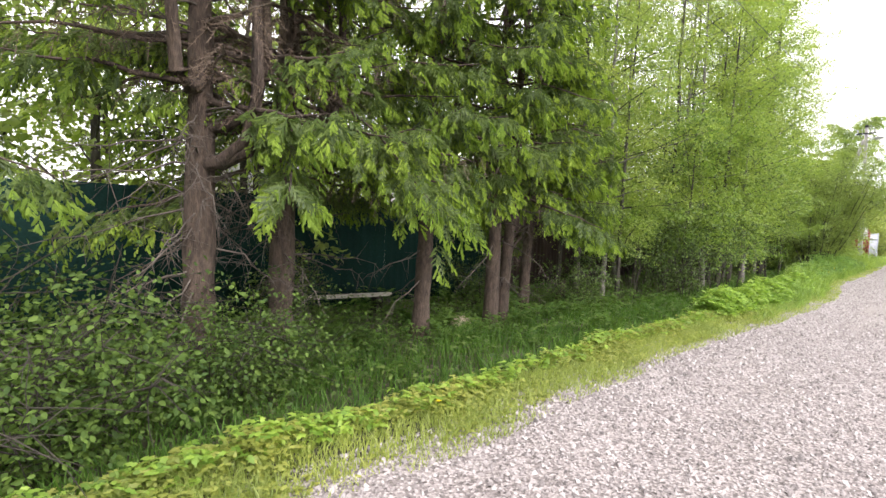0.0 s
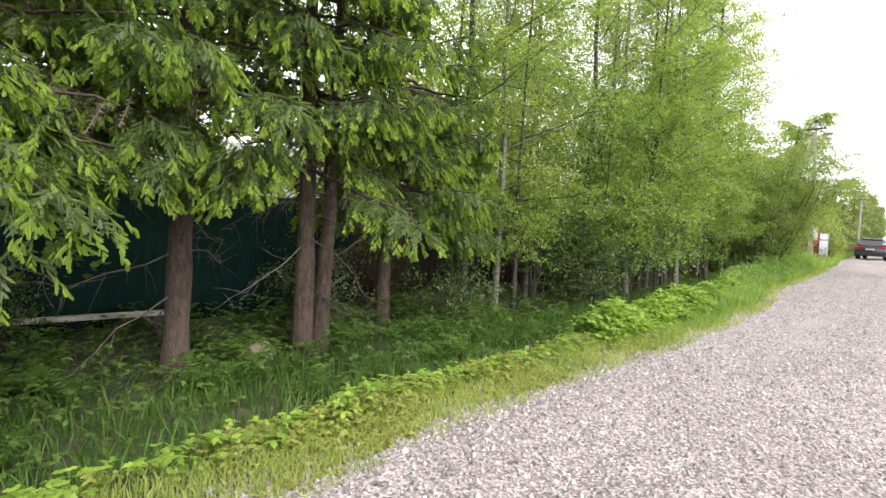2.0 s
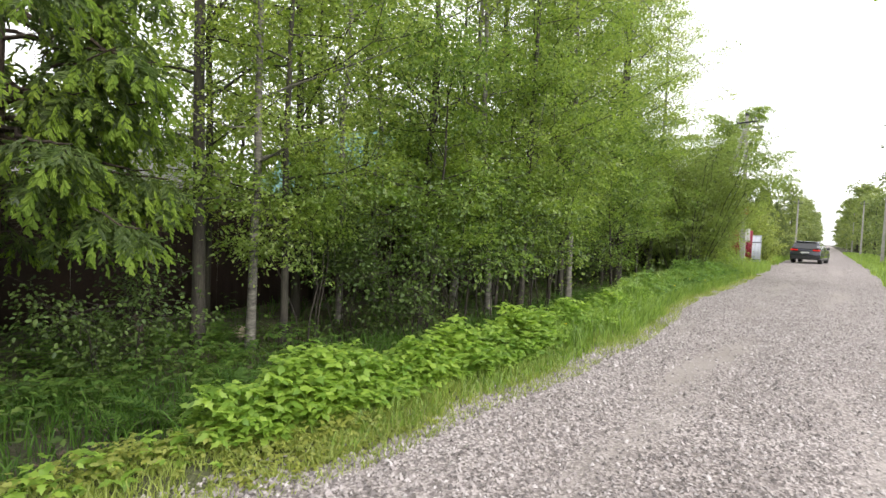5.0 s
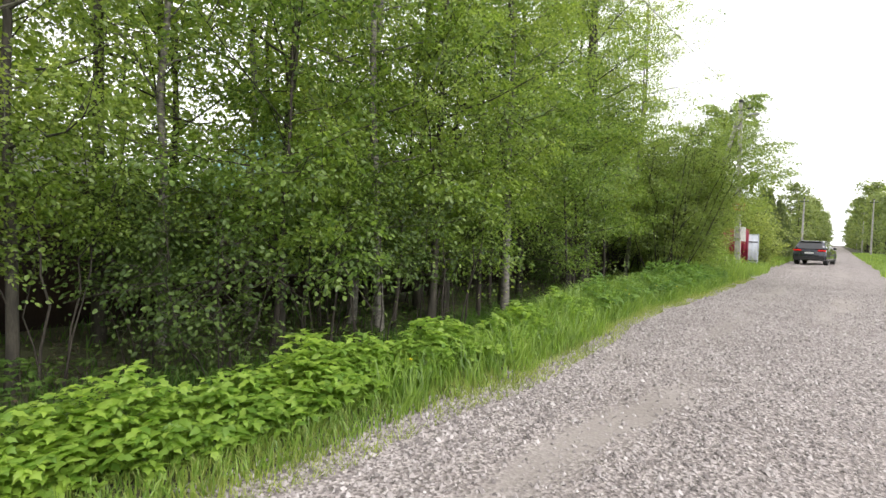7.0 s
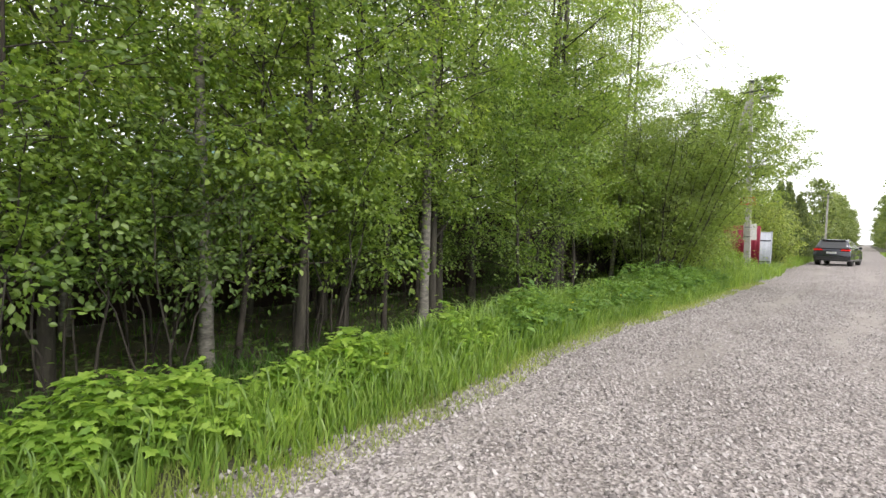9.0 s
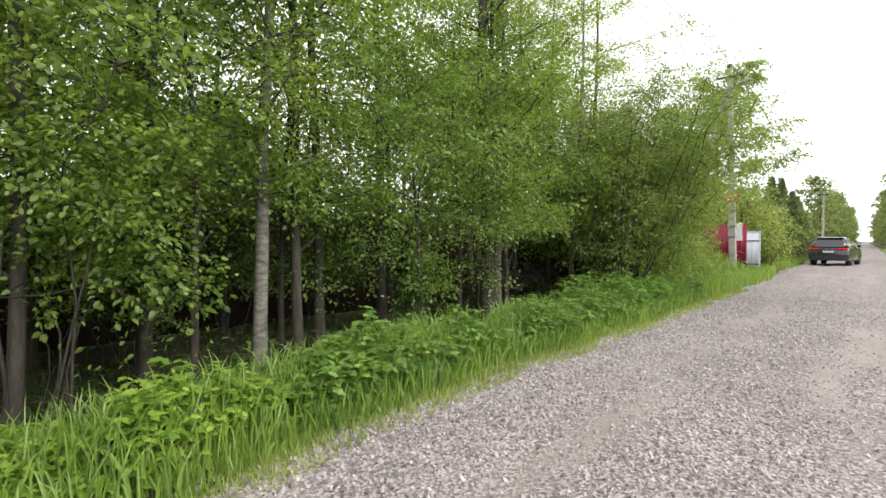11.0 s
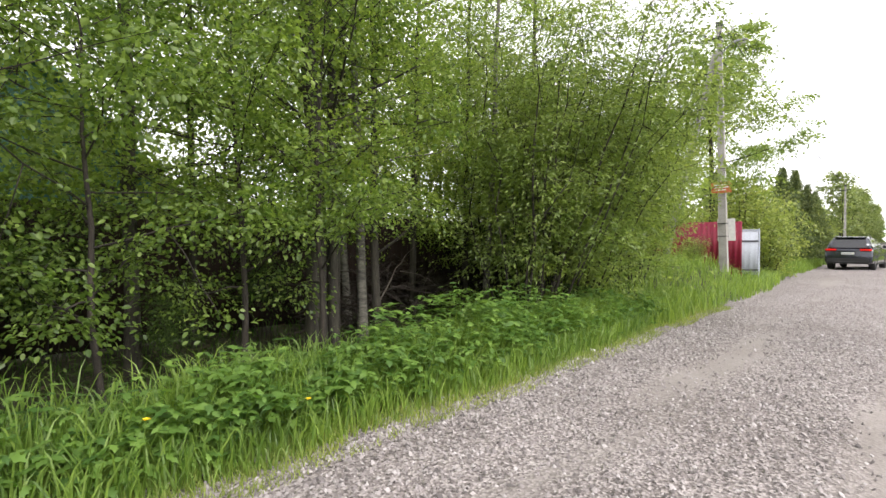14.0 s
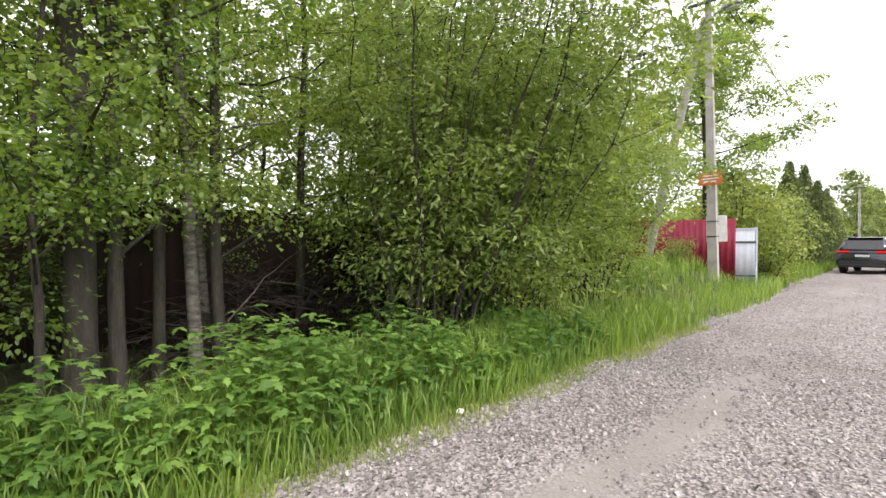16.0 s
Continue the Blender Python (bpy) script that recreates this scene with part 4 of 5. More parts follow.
xy = strewn(rng, 9000, 0.0, 3.0, 56, 130, 0.1)
grass_bed("meadow_grass", 59, xy, 0.4, M_GRASS, "grass beside the far road", 0.03)
y = rng.uniform(-6, 130, 16000)
xy = np.stack([right_edge(y) + rng.uniform(0, 1, 16000) ** 1.5 * 4, y], 1)
grass_bed("meadow_grass", 60, xy, 0.32, M_GRASS, "bright grass on the far verge of the road", 0.018)
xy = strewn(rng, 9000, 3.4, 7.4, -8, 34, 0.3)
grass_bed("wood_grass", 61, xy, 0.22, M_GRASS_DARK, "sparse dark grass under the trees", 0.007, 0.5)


def fern_bed(seed, xy, label):
    """Ferns: arching fronds with paired leaflets."""
    rng = np.random.default_rng(seed)
    v, t = [], []
    for i in range(11):
        f = (i + 1) / 12
        x, z = f * 0.9, 0.75 * f - 0.62 * f * f
        w = 0.26 * math.sin(math.pi * min(1, f * 0.85 + 0.12))
        for s in (-1, 1):
            n = len(v)
            v += [(x - 0.03, 0, z), (x + 0.03, 0, z), (x + 0.09, s * w, z - 0.03)]
            t.append((n, n + 1, n + 2))
    n = len(v)
    v += [(0, 0.008, 0), (0, -0.008, 0), (0.45, 0, 0.22)]
    t.append((n, n + 1, n + 2))
    v, t = np.array(v), np.array(t)
    soup = Soup()
    for x, y in xy:
        k = 8
        a = rng.uniform(0, 6.28) + np.arange(k) * 2 * np.pi / k + rng.normal(0, 0.2, k)
        o = np.tile((x, y, float(land(x, y))), (k, 1))
        placed(soup, v, t, o, np.stack([np.cos(a), np.sin(a), rng.uniform(0.2, 0.6, k)], 1), np.array([[0, 0, 1.0]]), rng.uniform(0.32, 0.62, k))
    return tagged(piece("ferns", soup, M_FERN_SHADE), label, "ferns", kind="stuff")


xy = strewn(rng, 52, 1.9, 4.8, 1.5, 13, 0.2)
fern_bed(62, xy, "green ferns in the shade below the spruces")
# these herbs take the leaf colour that is darkened for shade
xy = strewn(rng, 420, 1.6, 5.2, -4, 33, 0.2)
herb_bed("shade_herbs", 63, xy, 0.30, 0.11, M_SHRUB_LEAF_SHADED, "dark green herbs in the shade of the wood")
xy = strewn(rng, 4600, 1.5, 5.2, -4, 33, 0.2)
herb_bed("shade_herbs", 64, xy, 0.25, 0.09, M_SHRUB_LEAF_SHADED, "low dark herbs under the trees")
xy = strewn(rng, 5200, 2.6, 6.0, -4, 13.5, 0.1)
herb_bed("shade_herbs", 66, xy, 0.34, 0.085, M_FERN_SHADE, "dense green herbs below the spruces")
xy = strewn(rng, 60, 3.2, 6.0, 0, 13, 0.0)
fern_bed(67, xy, "small ferns between the spruces and the fence")
litter = strewn(rng, 9000, 1.4, 7.0, -6, 34, 0.0)
lp = np.stack([litter[:, 0], litter[:, 1], land(litter[:, 0], litter[:, 1]) + 0.012], 1)
tagged(piece("leaf_litter", leaves(Soup(), rng, lp, 0.07, 0.35, droop=0, face_up=3), M_BROWN), "brown fallen leaves and needles", "leaf litter", kind="stuff")


def gravel(seed, n):
    """Loose crushed stones, thinner in the wheel tracks."""
    rng = np.random.default_rng(seed)
    y = -1 + 33 * rng.uniform(0, 1, n)
    y = np.where(rng.uniform(0, 1, n) < 0.17, 32 + 26 * rng.uniform(0, 1, n) ** 1.8, y)
    u = -0.06 + 1.06 * rng.uniform(0, 1, n) ** 1.35
    keep = rng.uniform(0, 1, n) > 0.86 * bare_ground(u, y) ** 0.8
    y, u = y[keep], u[keep]
    x = left_edge(y) + u * (right_edge(y) - left_edge(y))
    n = len(x)
    s = 0.009 + 0.015 * rng.uniform(0, 1, n) ** 2.0 + 0.006 * (rng.uniform(0, 1, n) > 0.95)
    z = np.where(u < 0, np.maximum(land(x, y), road_height(u, y)), road_height(u, y)) + s * 0.25
    base = np.array([(1, 0, 0.1), (0.2, 0.9, -0.1), (-0.9, 0.3, 0.1), (-0.3, -0.9, 0), (0.1, 0.1, 0.95)]) - (0, 0, 0.15)
    tris = np.array([(0, 1, 4), (1, 2, 4), (2, 3, 4), (3, 0, 4)])
    v = base[None] * rng.uniform(0.45, 1.5, (n, 5, 3)) * s[:, None, None]
    a = rng.uniform(0, 2 * np.pi, n)
    c, si = np.cos(a)[:, None], np.sin(a)[:, None]
    tilt = rng.normal(0, 0.5, (n, 1))
    vx, vy = v[:, :, 0] * c - v[:, :, 1] * si, v[:, :, 0] * si + v[:, :, 1] * c
    w = np.stack([vx + x[:, None], vy + y[:, None], v[:, :, 2] + tilt * vx + z[:, None]], -1)
    soup = Soup().add(w.reshape(-1, 3), (tris[None] + (np.arange(n) * 5)[:, None, None]).reshape(-1, 3))
    return tagged(piece("gravel", soup, M_STONE), "loose pale grey crushed stones on the road", "gravel", kind="stuff")


gravel(71, 120000)


# ---- fences ----
def profiled_sheet(width, height, ribs, depth=0.018):
    """A trapezoid-profiled steel sheet, upright, along y, with a folded top edge."""
    step = width / ribs
    line = []
    for i in range(ribs):
        y = i * step
        line += [(0, y), (0, y + step * 0.5), (depth, y + step * 0.6), (depth, y + step * 0.9)]
    line.append((0, width))
    p = np.array(line)
    n = len(p)
    v = np.concatenate([np.c_[p, np.zeros(n)], np.c_[p, np.full(n, height)], np.c_[p[:, 0] - 0.006, p[:, 1], np.full(n, height)], np.c_[p[:, 0] - 0.006, p[:, 1], np.zeros(n)]])
    f = []
    for k in range(4):
        a, b = k * n, ((k + 1) % 4) * n
        f += [(a + i, a + i + 1, b + i + 1, b + i) for i in range(n - 1)]
    return Soup().add(v, np.array(f))


def sheet_fence(name, start, heading, count, width, height, ribs, material, label, base=0.0, depth=0.018):
    fence = thing(name, (*start, base), heading, label, "fence")
    first = piece("panel", profiled_sheet(width - 0.004, height, ribs, depth), material, fence)
    post_bm = block(-0.10, -0.04, -0.03, 0.03, -0.45, height - 0.05, 0.004)
    post = part("post", post_bm, M_STEEL, fence)
    for k in range(1, count):
        for source in (first, post) if k % 2 == 0 else (first,):
            c = source.copy()
            scene.collection.objects.link(c)
            c.parent = fence
            c.location = (0.003 * (k % 2), k * width, 0.012 * math.sin(k * 2.7))
    for z in (0.35, height - 0.35):
        part("rail", block(-0.045, -0.008, 0.0, count * width, z - 0.02, z + 0.02, 0.003), M_STEEL, fence)
    return fence


sheet_fence("green_fence", (-8.85, -10.2), 0, 18, 1.15, 2.2, 6, M_FENCE_GREEN, "dark green profiled steel fence behind the spruces", -0.22, 0.006)
sheet_fence("brown_fence", (-9.0, 10.2), 0, 27, 1.15, 2.25, 6, M_FENCE_BROWN, "dark brown profiled steel fence behind the wood", -0.2, 0.01)
sheet_fence("red_fence", (-11.8, 42.6), -90, 8, 1.0, 1.85, 6, M_FENCE_RED, "raspberry red profiled steel fence by the pole", 0.30, 0.009)

gate = thing("gate_panel", (-3.98, 43.2, 0.32), -50, "pale grey steel gate panel beside the red fence", "gate")
piece("leaf", profiled_sheet(0.60, 1.52, 3, 0.005), M_PANEL, gate)
for y0 in (-0.07, 0.605):
    part("post", block(-0.05, 0.02, y0, y0 + 0.06, -0.35, 1.6, 0.006), M_PANEL, gate)
for z in (1.14, 0.14):
    part("rail", block(0.008, 0.035, -0.008, 0.603, z, z + 0.05, 0.004), M_STEEL, gate)
part("top_rail", block(-0.045, 0.025, -0.008, 0.603, 1.525, 1.57, 0.004), M_PANEL, gate)


# ---- poles and cables ----
def concrete_pole(x, y, height, label, lamp=False, strut=False, signs=False, lean=0.0):
    z = float(land(x, y))
    pole = thing("utility_pole", (x, y, z), 0, label, "utility pole")
    pole.matrix_basis = pose(x, y, z, 0, -lean, 0)
    bm = bmesh.new()
    lower = [(-0.13, -0.11), (0.13, -0.11), (0.13, 0.11), (-0.13, 0.11)]
    rings = []
    for t in np.linspace(0, 1, 6):
        k = 1 - 0.42 * t
        rings.append([bm.verts.new((a * k, b * k, -0.5 + (height + 0.5) * t)) for a, b in lower])
    for a, b in zip(rings, rings[1:]):
        for i in range(4):
            bm.faces.new((a[i], a[(i + 1) % 4], b[(i + 1) % 4], b[i]))
    bm.faces.new(rings[-1])
    bm.faces.new(rings[0][::-1])
    bmesh.ops.bevel(bm, geom=[e for e in bm.edges if abs(e.verts[0].co.z - e.verts[1].co.z) > 0.1], offset=0.025, segments=2, affect="EDGES")
    part("post", bm, M_CONCRETE, pole)
    part("crossarm", block(-0.5, 0.5, -0.135, -0.075, height - 0.42, height - 0.34, 0.006), M_STEEL, pole)
    for px in (-0.42, 0.42):
        ins = Soup()
        tube(ins, [(px, -0.105, height - 0.345), (px, -0.105, height - 0.27), (px, -0.105, height - 0.25), (px, -0.105, height - 0.17), (px, -0.105, height - 0.14)], (0.012, 0.012, 0.04, 0.045, 0.02), 8)
        piece("insulator", ins, M_LENS, pole, smooth=True)
    part("cap_bracket", block(-0.09, 0.09, -0.075, 0.075, height - 0.002, height + 0.16, 0.015), M_STEEL, pole)
    if strut:
        s = Soup()
        tube(s, [(-2.3, 0.6, -0.4), (-1.2, 0.3, height * 0.44), (-0.10, 0.02, height - 0.75)], (0.14, 0.125, 0.10), 8)
        piece("strut", s, M_CONCRETE, pole)
    if lamp:
        arm = Soup()
        tube(arm, [(0.06, -0.02, height - 0.95), (0.16, -0.05, height - 0.80), (0.30, -0.12, height - 0.74), (0.42, -0.18, height - 0.73)], (0.022, 0.022, 0.022, 0.02), 8)
        piece("lamp_arm", arm, M_LAMP_GREY, pole, smooth=True)
        head = bmesh.new()
        bmesh.ops.create_uvsphere(head, u_segments=16, v_segments=10, radius=1)
        for v in head.verts:
            v.co = (0.60 + v.co.x * 0.30, -0.26 + v.co.y * 0.15 - v.co.x * 0.10, height - 0.76 + v.co.z * (0.11 if v.co.z > 0 else 0.07))
        lamp_head = part("lamp_head", head, M_LAMP_GREY, pole, smooth=True)
        glass = bmesh.new()
        bmesh.ops.create_uvsphere(glass, u_segments=14, v_segments=8, radius=1)
        for v in glass.verts:
            v.co = (0.66 + v.co.x * 0.19, -0.28 + v.co.y * 0.11 - v.co.x * 0.06, height - 0.815 + v.co.z * 0.05)
        part("lamp_glass", glass, M_LENS, lamp_head, smooth=True)
    if signs:
        orange = part("orange_sign", block(-0.30, 0.30, -0.145, -0.128, 2.62, 2.98, 0.004), M_SIGN_ORANGE, pole, "faded orange sign board")
        for k, (w, zz) in enumerate(((0.40, 2.88), (0.44, 2.80), (0.30, 2.72))):
            part("print_bar", block(-w / 2, w / 2, -0.149, -0.146, zz - 0.016, zz + 0.016, 0), M_SIGN_WHITE, orange)
        white = part("white_notice", block(-0.20, 0.33, 0.131, 0.150, 1.05, 1.78, 0.004), M_SIGN_WHITE, pole, "white notice board")
        for zz in (1.2, 1.62, 2.68, 2.92):
            part("strap", block(-0.135, 0.135, -0.127, 0.13, zz - 0.012, zz + 0.012, 0.002), M_STEEL, pole)
    return z + height


top_a = concrete_pole(-4.15, 41.8, 8.1, "tapered concrete pole with street lamp and orange sign", True, True, True, 1.6)
top_b = concrete_pole(-4.5, 92, 7.2, "plain concrete power pole beside the far road")
top_z = concrete_pole(-4.4, -10.5, 8.1, "plain concrete power pole beside the road")
top_c = concrete_pole(3.4, 72, 8.6, "concrete power pole on the far verge")
for y in (112, 150, 190):
    concrete_pole(3.6 + float(drift(y)), y, 8.4, "concrete power pole on the far verge")

def cable(a, b, sag, radius, label):
    t = np.linspace(0, 1, 40)[:, None]
    p = np.array(a) * (1 - t) + np.array(b) * t
    p[:, 2] -= sag * 4 * (t * (1 - t))[:, 0]
    ob = piece("cable", tube(Soup(), p, np.full(40, radius), 5), M_CABLE)
    return tagged(ob, label, "cable", "cables between the poles")


for dx in (-0.42, 0.42):
    cable((-4.375 + dx, 41.695, top_a - 0.155), (-4.4 + dx, -10.605, top_z - 0.155), 0.9, 0.009, "thin black overhead power cable")
    cable((-4.375 + dx, 41.695, top_a - 0.155), (-4.5 + dx, 91.895, top_b - 0.155), 1.2, 0.011, "thin black overhead power cable")
cable((-4.29, 41.73, top_a + 0.1), (-4.41, 91.93, top_b + 0.1), 0.5, 0.016, "thick twisted black overhead cable")


# ---- houses behind the fences ----
def gable_house(name, x, y, turn, length, width, eave, ridge, wall, roof, label):
    z = float(land(x, y)) - 0.2
    house = thing(name, (x, y, z), turn, label, "house")
    bm = bmesh.new()
    w, l = width / 2, length / 2
    p = [(-w, 0), (w, 0), (w, eave), (0, ridge), (-w, eave)]
    a = [bm.verts.new((u, -l, v)) for u, v in p]
    b = [bm.verts.new((u, l, v)) for u, v in p]
    bm.faces.new(a[::-1]), bm.faces.new(b)
    for i in range(5):
        j = (i + 1) % 5
        bm.faces.new((a[i], a[j], b[j], b[i]))
    part("wall", bm, wall, house)
    k = (ridge - eave) / w
    for s in (-1, 1):
        bm = bmesh.new()
        o = 0.45
        q = [(0, ridge + 0.02), (s * (w + o), eave - o * k + 0.02), (s * (w + o), eave - o * k + 0.14), (0, ridge + 0.14)]
        a = [bm.verts.new((u, -l - o, v)) for u, v in q]
        b = [bm.verts.new((u, l + o, v)) for u, v in q]
        bm.faces.new(a), bm.faces.new(b[::-1])
        for i in range(4):
            j = (i + 1) % 4
            bm.faces.new((a[i], b[i], b[j], a[j]))
        bmesh.ops.recalc_face_normals(bm, faces=bm.faces)
        part("roof", bm, roof, house)
    for yy in (-l * 0.5, l * 0.5):
        win = part("window", block(w + 0.002, w + 0.06, yy - 0.5, yy + 0.5, eave * 0.42, eave * 0.42 + 1.1, 0.006), M_SIGN_WHITE, house)
        part("pane", block(w + 0.062, w + 0.07, yy - 0.42, yy + 0.42, eave * 0.42 + 0.08, eave * 0.42 + 1.02, 0), M_GLASS_CAR, win)
    return house


gable_house("green_house", -18.5, 25.5, 90, 7, 6, 3.3, 6.2, M_WALL_GREEN, M_ROOF_TEAL, "green boarded garden house with a teal roof")
gable_house("pale_house", -15.5, 11.0, 0, 10, 5, 2.5, 4.0, M_WALL_PALE, M_ROOF_GREY, "low pale house with a grey sheet roof")


# ---- the car ----
def suv(x, y, turn):
    car = thing("car", (x, y, 0.0), turn, "dark blue-grey large estate SUV with lit tail lights", "car")

    def loft(name, profile, xs, squeeze, material, parent=car, label="", bevel=0.0):
        """A side profile carried across the car and drawn in towards its flanks."""
        c = np.mean(profile, axis=0)
        v, n = [], len(profile)
        for xx, k in zip(xs, squeeze):
            v += [(xx, c[0] + (p[0] - c[0]) * k, c[1] + (p[1] - c[1]) * k) for p in profile]
        bm = bmesh.new()
        vs = [bm.verts.new(p) for p in v]
        for s in range(len(xs) - 1):
            for i in range(n):
                j = (i + 1) % n
                bm.faces.new((vs[s * n + i], vs[s * n + j], vs[(s + 1) * n + j], vs[(s + 1) * n + i]))
        bm.faces.new(vs[:n][::-1]), bm.faces.new(vs[-n:])
        bmesh.ops.recalc_face_normals(bm, faces=bm.faces)
        if bevel:
            sharp = [e for e in bm.edges if len(e.link_faces) == 2 and e.calc_face_angle() > 0.3]
            bmesh.ops.bevel(bm, geom=sharp, offset=bevel, segments=3, affect="EDGES", profile=0.5)
        return part(name, bm, material, parent, label, smooth=bevel > 0)

    lower = [(-2.44, 0.42), (-2.46, 0.70), (-2.38, 0.98), (-2.28, 1.10), (-1.2, 1.13), (0.85, 1.10), (1.75, 1.04), (2.22, 0.92), (2.40, 0.72), (2.44, 0.45), (2.30, 0.30), (-2.25, 0.32)]
    body = loft("body", lower, (-0.99, -0.94, -0.80, 0, 0.80, 0.94, 0.99), (0.955, 0.985, 1, 1.005, 1, 0.985, 0.955), M_PAINT_CAR, bevel=0.035)
    bm = bmesh.new()
    ring = lambda z, y0, y1, w: [bm.verts.new(p) for p in ((-w, y0, z), (w, y0, z), (w, y1, z), (-w, y1, z))]
    levels = [ring(1.08, -2.32, 1.02, 0.93), ring(1.40, -2.14, 0.45, 0.83), ring(1.66, -1.95, -0.12, 0.70), ring(1.72, -1.75, -0.45, 0.60)]
    for a, b in zip(levels, levels[1:]):
        for i in range(4):
            bm.faces.new((a[i], a[(i + 1) % 4], b[(i + 1) % 4], b[i]))
    bm.faces.new(levels[-1]), bm.faces.new(levels[0][::-1])
    bmesh.ops.bevel(bm, geom=bm.edges[:], offset=0.05, segments=3, affect="EDGES")
    part("cabin", bm, M_PAINT_CAR, car, smooth=True)

    def pane(name, corners, material, out, parent=car, label=""):
        """A thin plate laid on four corners, pushed out along its normal."""
        c = [Vector(p) for p in corners]
        nrm = (c[1] - c[0]).cross(c[3] - c[0]).normalized()
        bm = bmesh.new()
        a = [bm.verts.new(p + nrm * 0.002) for p in c]
        b = [bm.verts.new(p + nrm * out) for p in c]
        bm.faces.new(b), bm.faces.new(a[::-1])
        for i in range(4):
            j = (i + 1) % 4
            bm.faces.new((a[i], a[j], b[j], b[i]))
        return part(name, bm, material, parent, label)

    pane("rear_window", ((-0.74, -2.285, 1.14), (0.74, -2.285, 1.14), (0.66, -1.985, 1.60), (-0.66, -1.985, 1.60)), M_GLASS_CAR, 0.02)
    pane("windscreen", ((0.80, 0.95, 1.13), (-0.80, 0.95, 1.13), (-0.62, -0.04, 1.62), (0.62, -0.04, 1.62)), M_GLASS_CAR, 0.02)
    for s in (-1, 1):
        for y0, y1, t0, t1 in ((-2.05, -1.25, -1.80, -1.22), (-1.18, -0.25, -1.15, -0.28), (-0.18, 0.78, -0.21, 0.10)):
            q = [(s * 0.915, y0, 1.15), (s * 0.915, y1, 1.15), (s * 0.735, t1, 1.60), (s * 0.735, t0, 1.60)]
            pane("side_window", q if s > 0 else q[::-1], M_GLASS_CAR, 0.02)
        rail = Soup()
        tube(rail, [(s * 0.66, -1.75, 1.70), (s * 0.66, -1.6, 1.75), (s * 0.66, -0.6, 1.75), (s * 0.66, -0.4, 1.70)], (0.015, 0.018, 0.018, 0.015), 6)
        piece("roof_rail", rail, M_RIM, car, smooth=True)
        part("mirror", block(s * 1.06 - 0.10, s * 1.06 + 0.10, 0.55, 0.70, 1.10, 1.26, 0.03), M_PAINT_CAR, car)
        part("tail_light", block(s * 0.72 - 0.24, s * 0.72 + 0.24, -2.46, -2.32, 1.00, 1.08, 0.02), M_TAIL, car, "lit red tail light")
        part("headlight", block(s * 0.72 - 0.2, s * 0.72 + 0.2, 2.24, 2.37, 0.78, 0.90, 0.02), M_HEADLIGHT, car, "pale glass headlight")
        part("exhaust", block(s * 0.62 - 0.09, s * 0.62 + 0.09, -2.49, -2.40, 0.33, 0.40, 0.015), M_RIM, car)
        part("sill", block(s * 0.955 - 0.035, s * 0.955 + 0.035, -1.0, 1.0, 0.27, 0.40, 0.02), M_PLASTIC, car)
        for wy in (-1.48, 1.50):
            arch = Soup()
            t = np.linspace(-0.25, math.pi + 0.25, 16)
            tube(arch, np.stack([np.full(16, s * 0.965), wy + 0.42 * np.cos(t), 0.38 + 0.42 * np.sin(t)], 1), np.full(16, 0.035), 6)
            piece("wheel_arch", arch, M_PLASTIC, car)
            wheel = new("wheel")
            wheel.parent = car
            wheel.location = (s * 0.86, wy, 0.375)
            tyre = Soup()
            ang = np.linspace(0, 2 * np.pi, 29)[:-1]
            prof = [(-0.13, 0.27), (-0.135, 0.33), (-0.10, 0.375), (0.10, 0.375), (0.135, 0.33), (0.13, 0.27)]
            v = np.array([(px, r * math.cos(a), r * math.sin(a)) for a in ang for px, r in prof])
            f = [(i * 6 + j, i * 6 + (j + 1) % 6, ((i + 1) % 28) * 6 + (j + 1) % 6, ((i + 1) % 28) * 6 + j) for i in range(28) for j in range(6)]
            piece("tyre", tyre.add(v, np.array(f)), M_TYRE, wheel, smooth=True)
            bm = bmesh.new()
            bmesh.ops.create_cone(bm, cap_ends=True, segments=24, radius1=0.272, radius2=0.272, depth=0.18)
            bmesh.ops.rotate(bm, verts=bm.verts, matrix=Matrix.Rotation(math.pi / 2, 3, "Y"))
            for k in range(5):
                spoke = bmesh.ops.create_cube(bm, size=1)["verts"]
                m = Matrix.Rotation(k * 2 * math.pi / 5, 3, "X")
                for vv in spoke:
                    vv.co = m @ Vector((s * 0.10 + vv.co.x * 0.03, vv.co.y * 0.06, 0.14 + vv.co.z * 0.24))
            part("rim", bm, M_RIM, wheel)
    part("rear_bumper", block(-0.88, 0.88, -2.52, -2.40, 0.34, 0.62, 0.03), M_PLASTIC, car)
    part("front_bumper", block(-0.84, 0.84, 2.36, 2.48, 0.30, 0.52, 0.03), M_PLASTIC, car)
    part("grille", block(-0.42, 0.42, 2.34, 2.44, 0.60, 0.86, 0.02), M_PLASTIC, car)
    part("spoiler", block(-0.66, 0.66, -2.08, -1.80, 1.655, 1.70, 0.015), M_PAINT_CAR, car)
    part("tailgate_strip", block(-0.46, 0.46, -2.455, -2.40, 1.02, 1.05, 0.006), M_RIM, car, "bright metal strip")
    part("bumper_trim", block(-0.80, 0.80, -2.535, -2.518, 0.42, 0.46, 0.004), M_RIM, car, "bright metal trim")
    plate = part("number_plate", block(-0.26, 0.26, -2.495, -2.44, 0.80, 0.91, 0.004), M_PLATE, car)
    part("print_bar", block(-0.2, 0.2, -2.499, -2.496, 0.83, 0.88, 0), M_INK, plate)
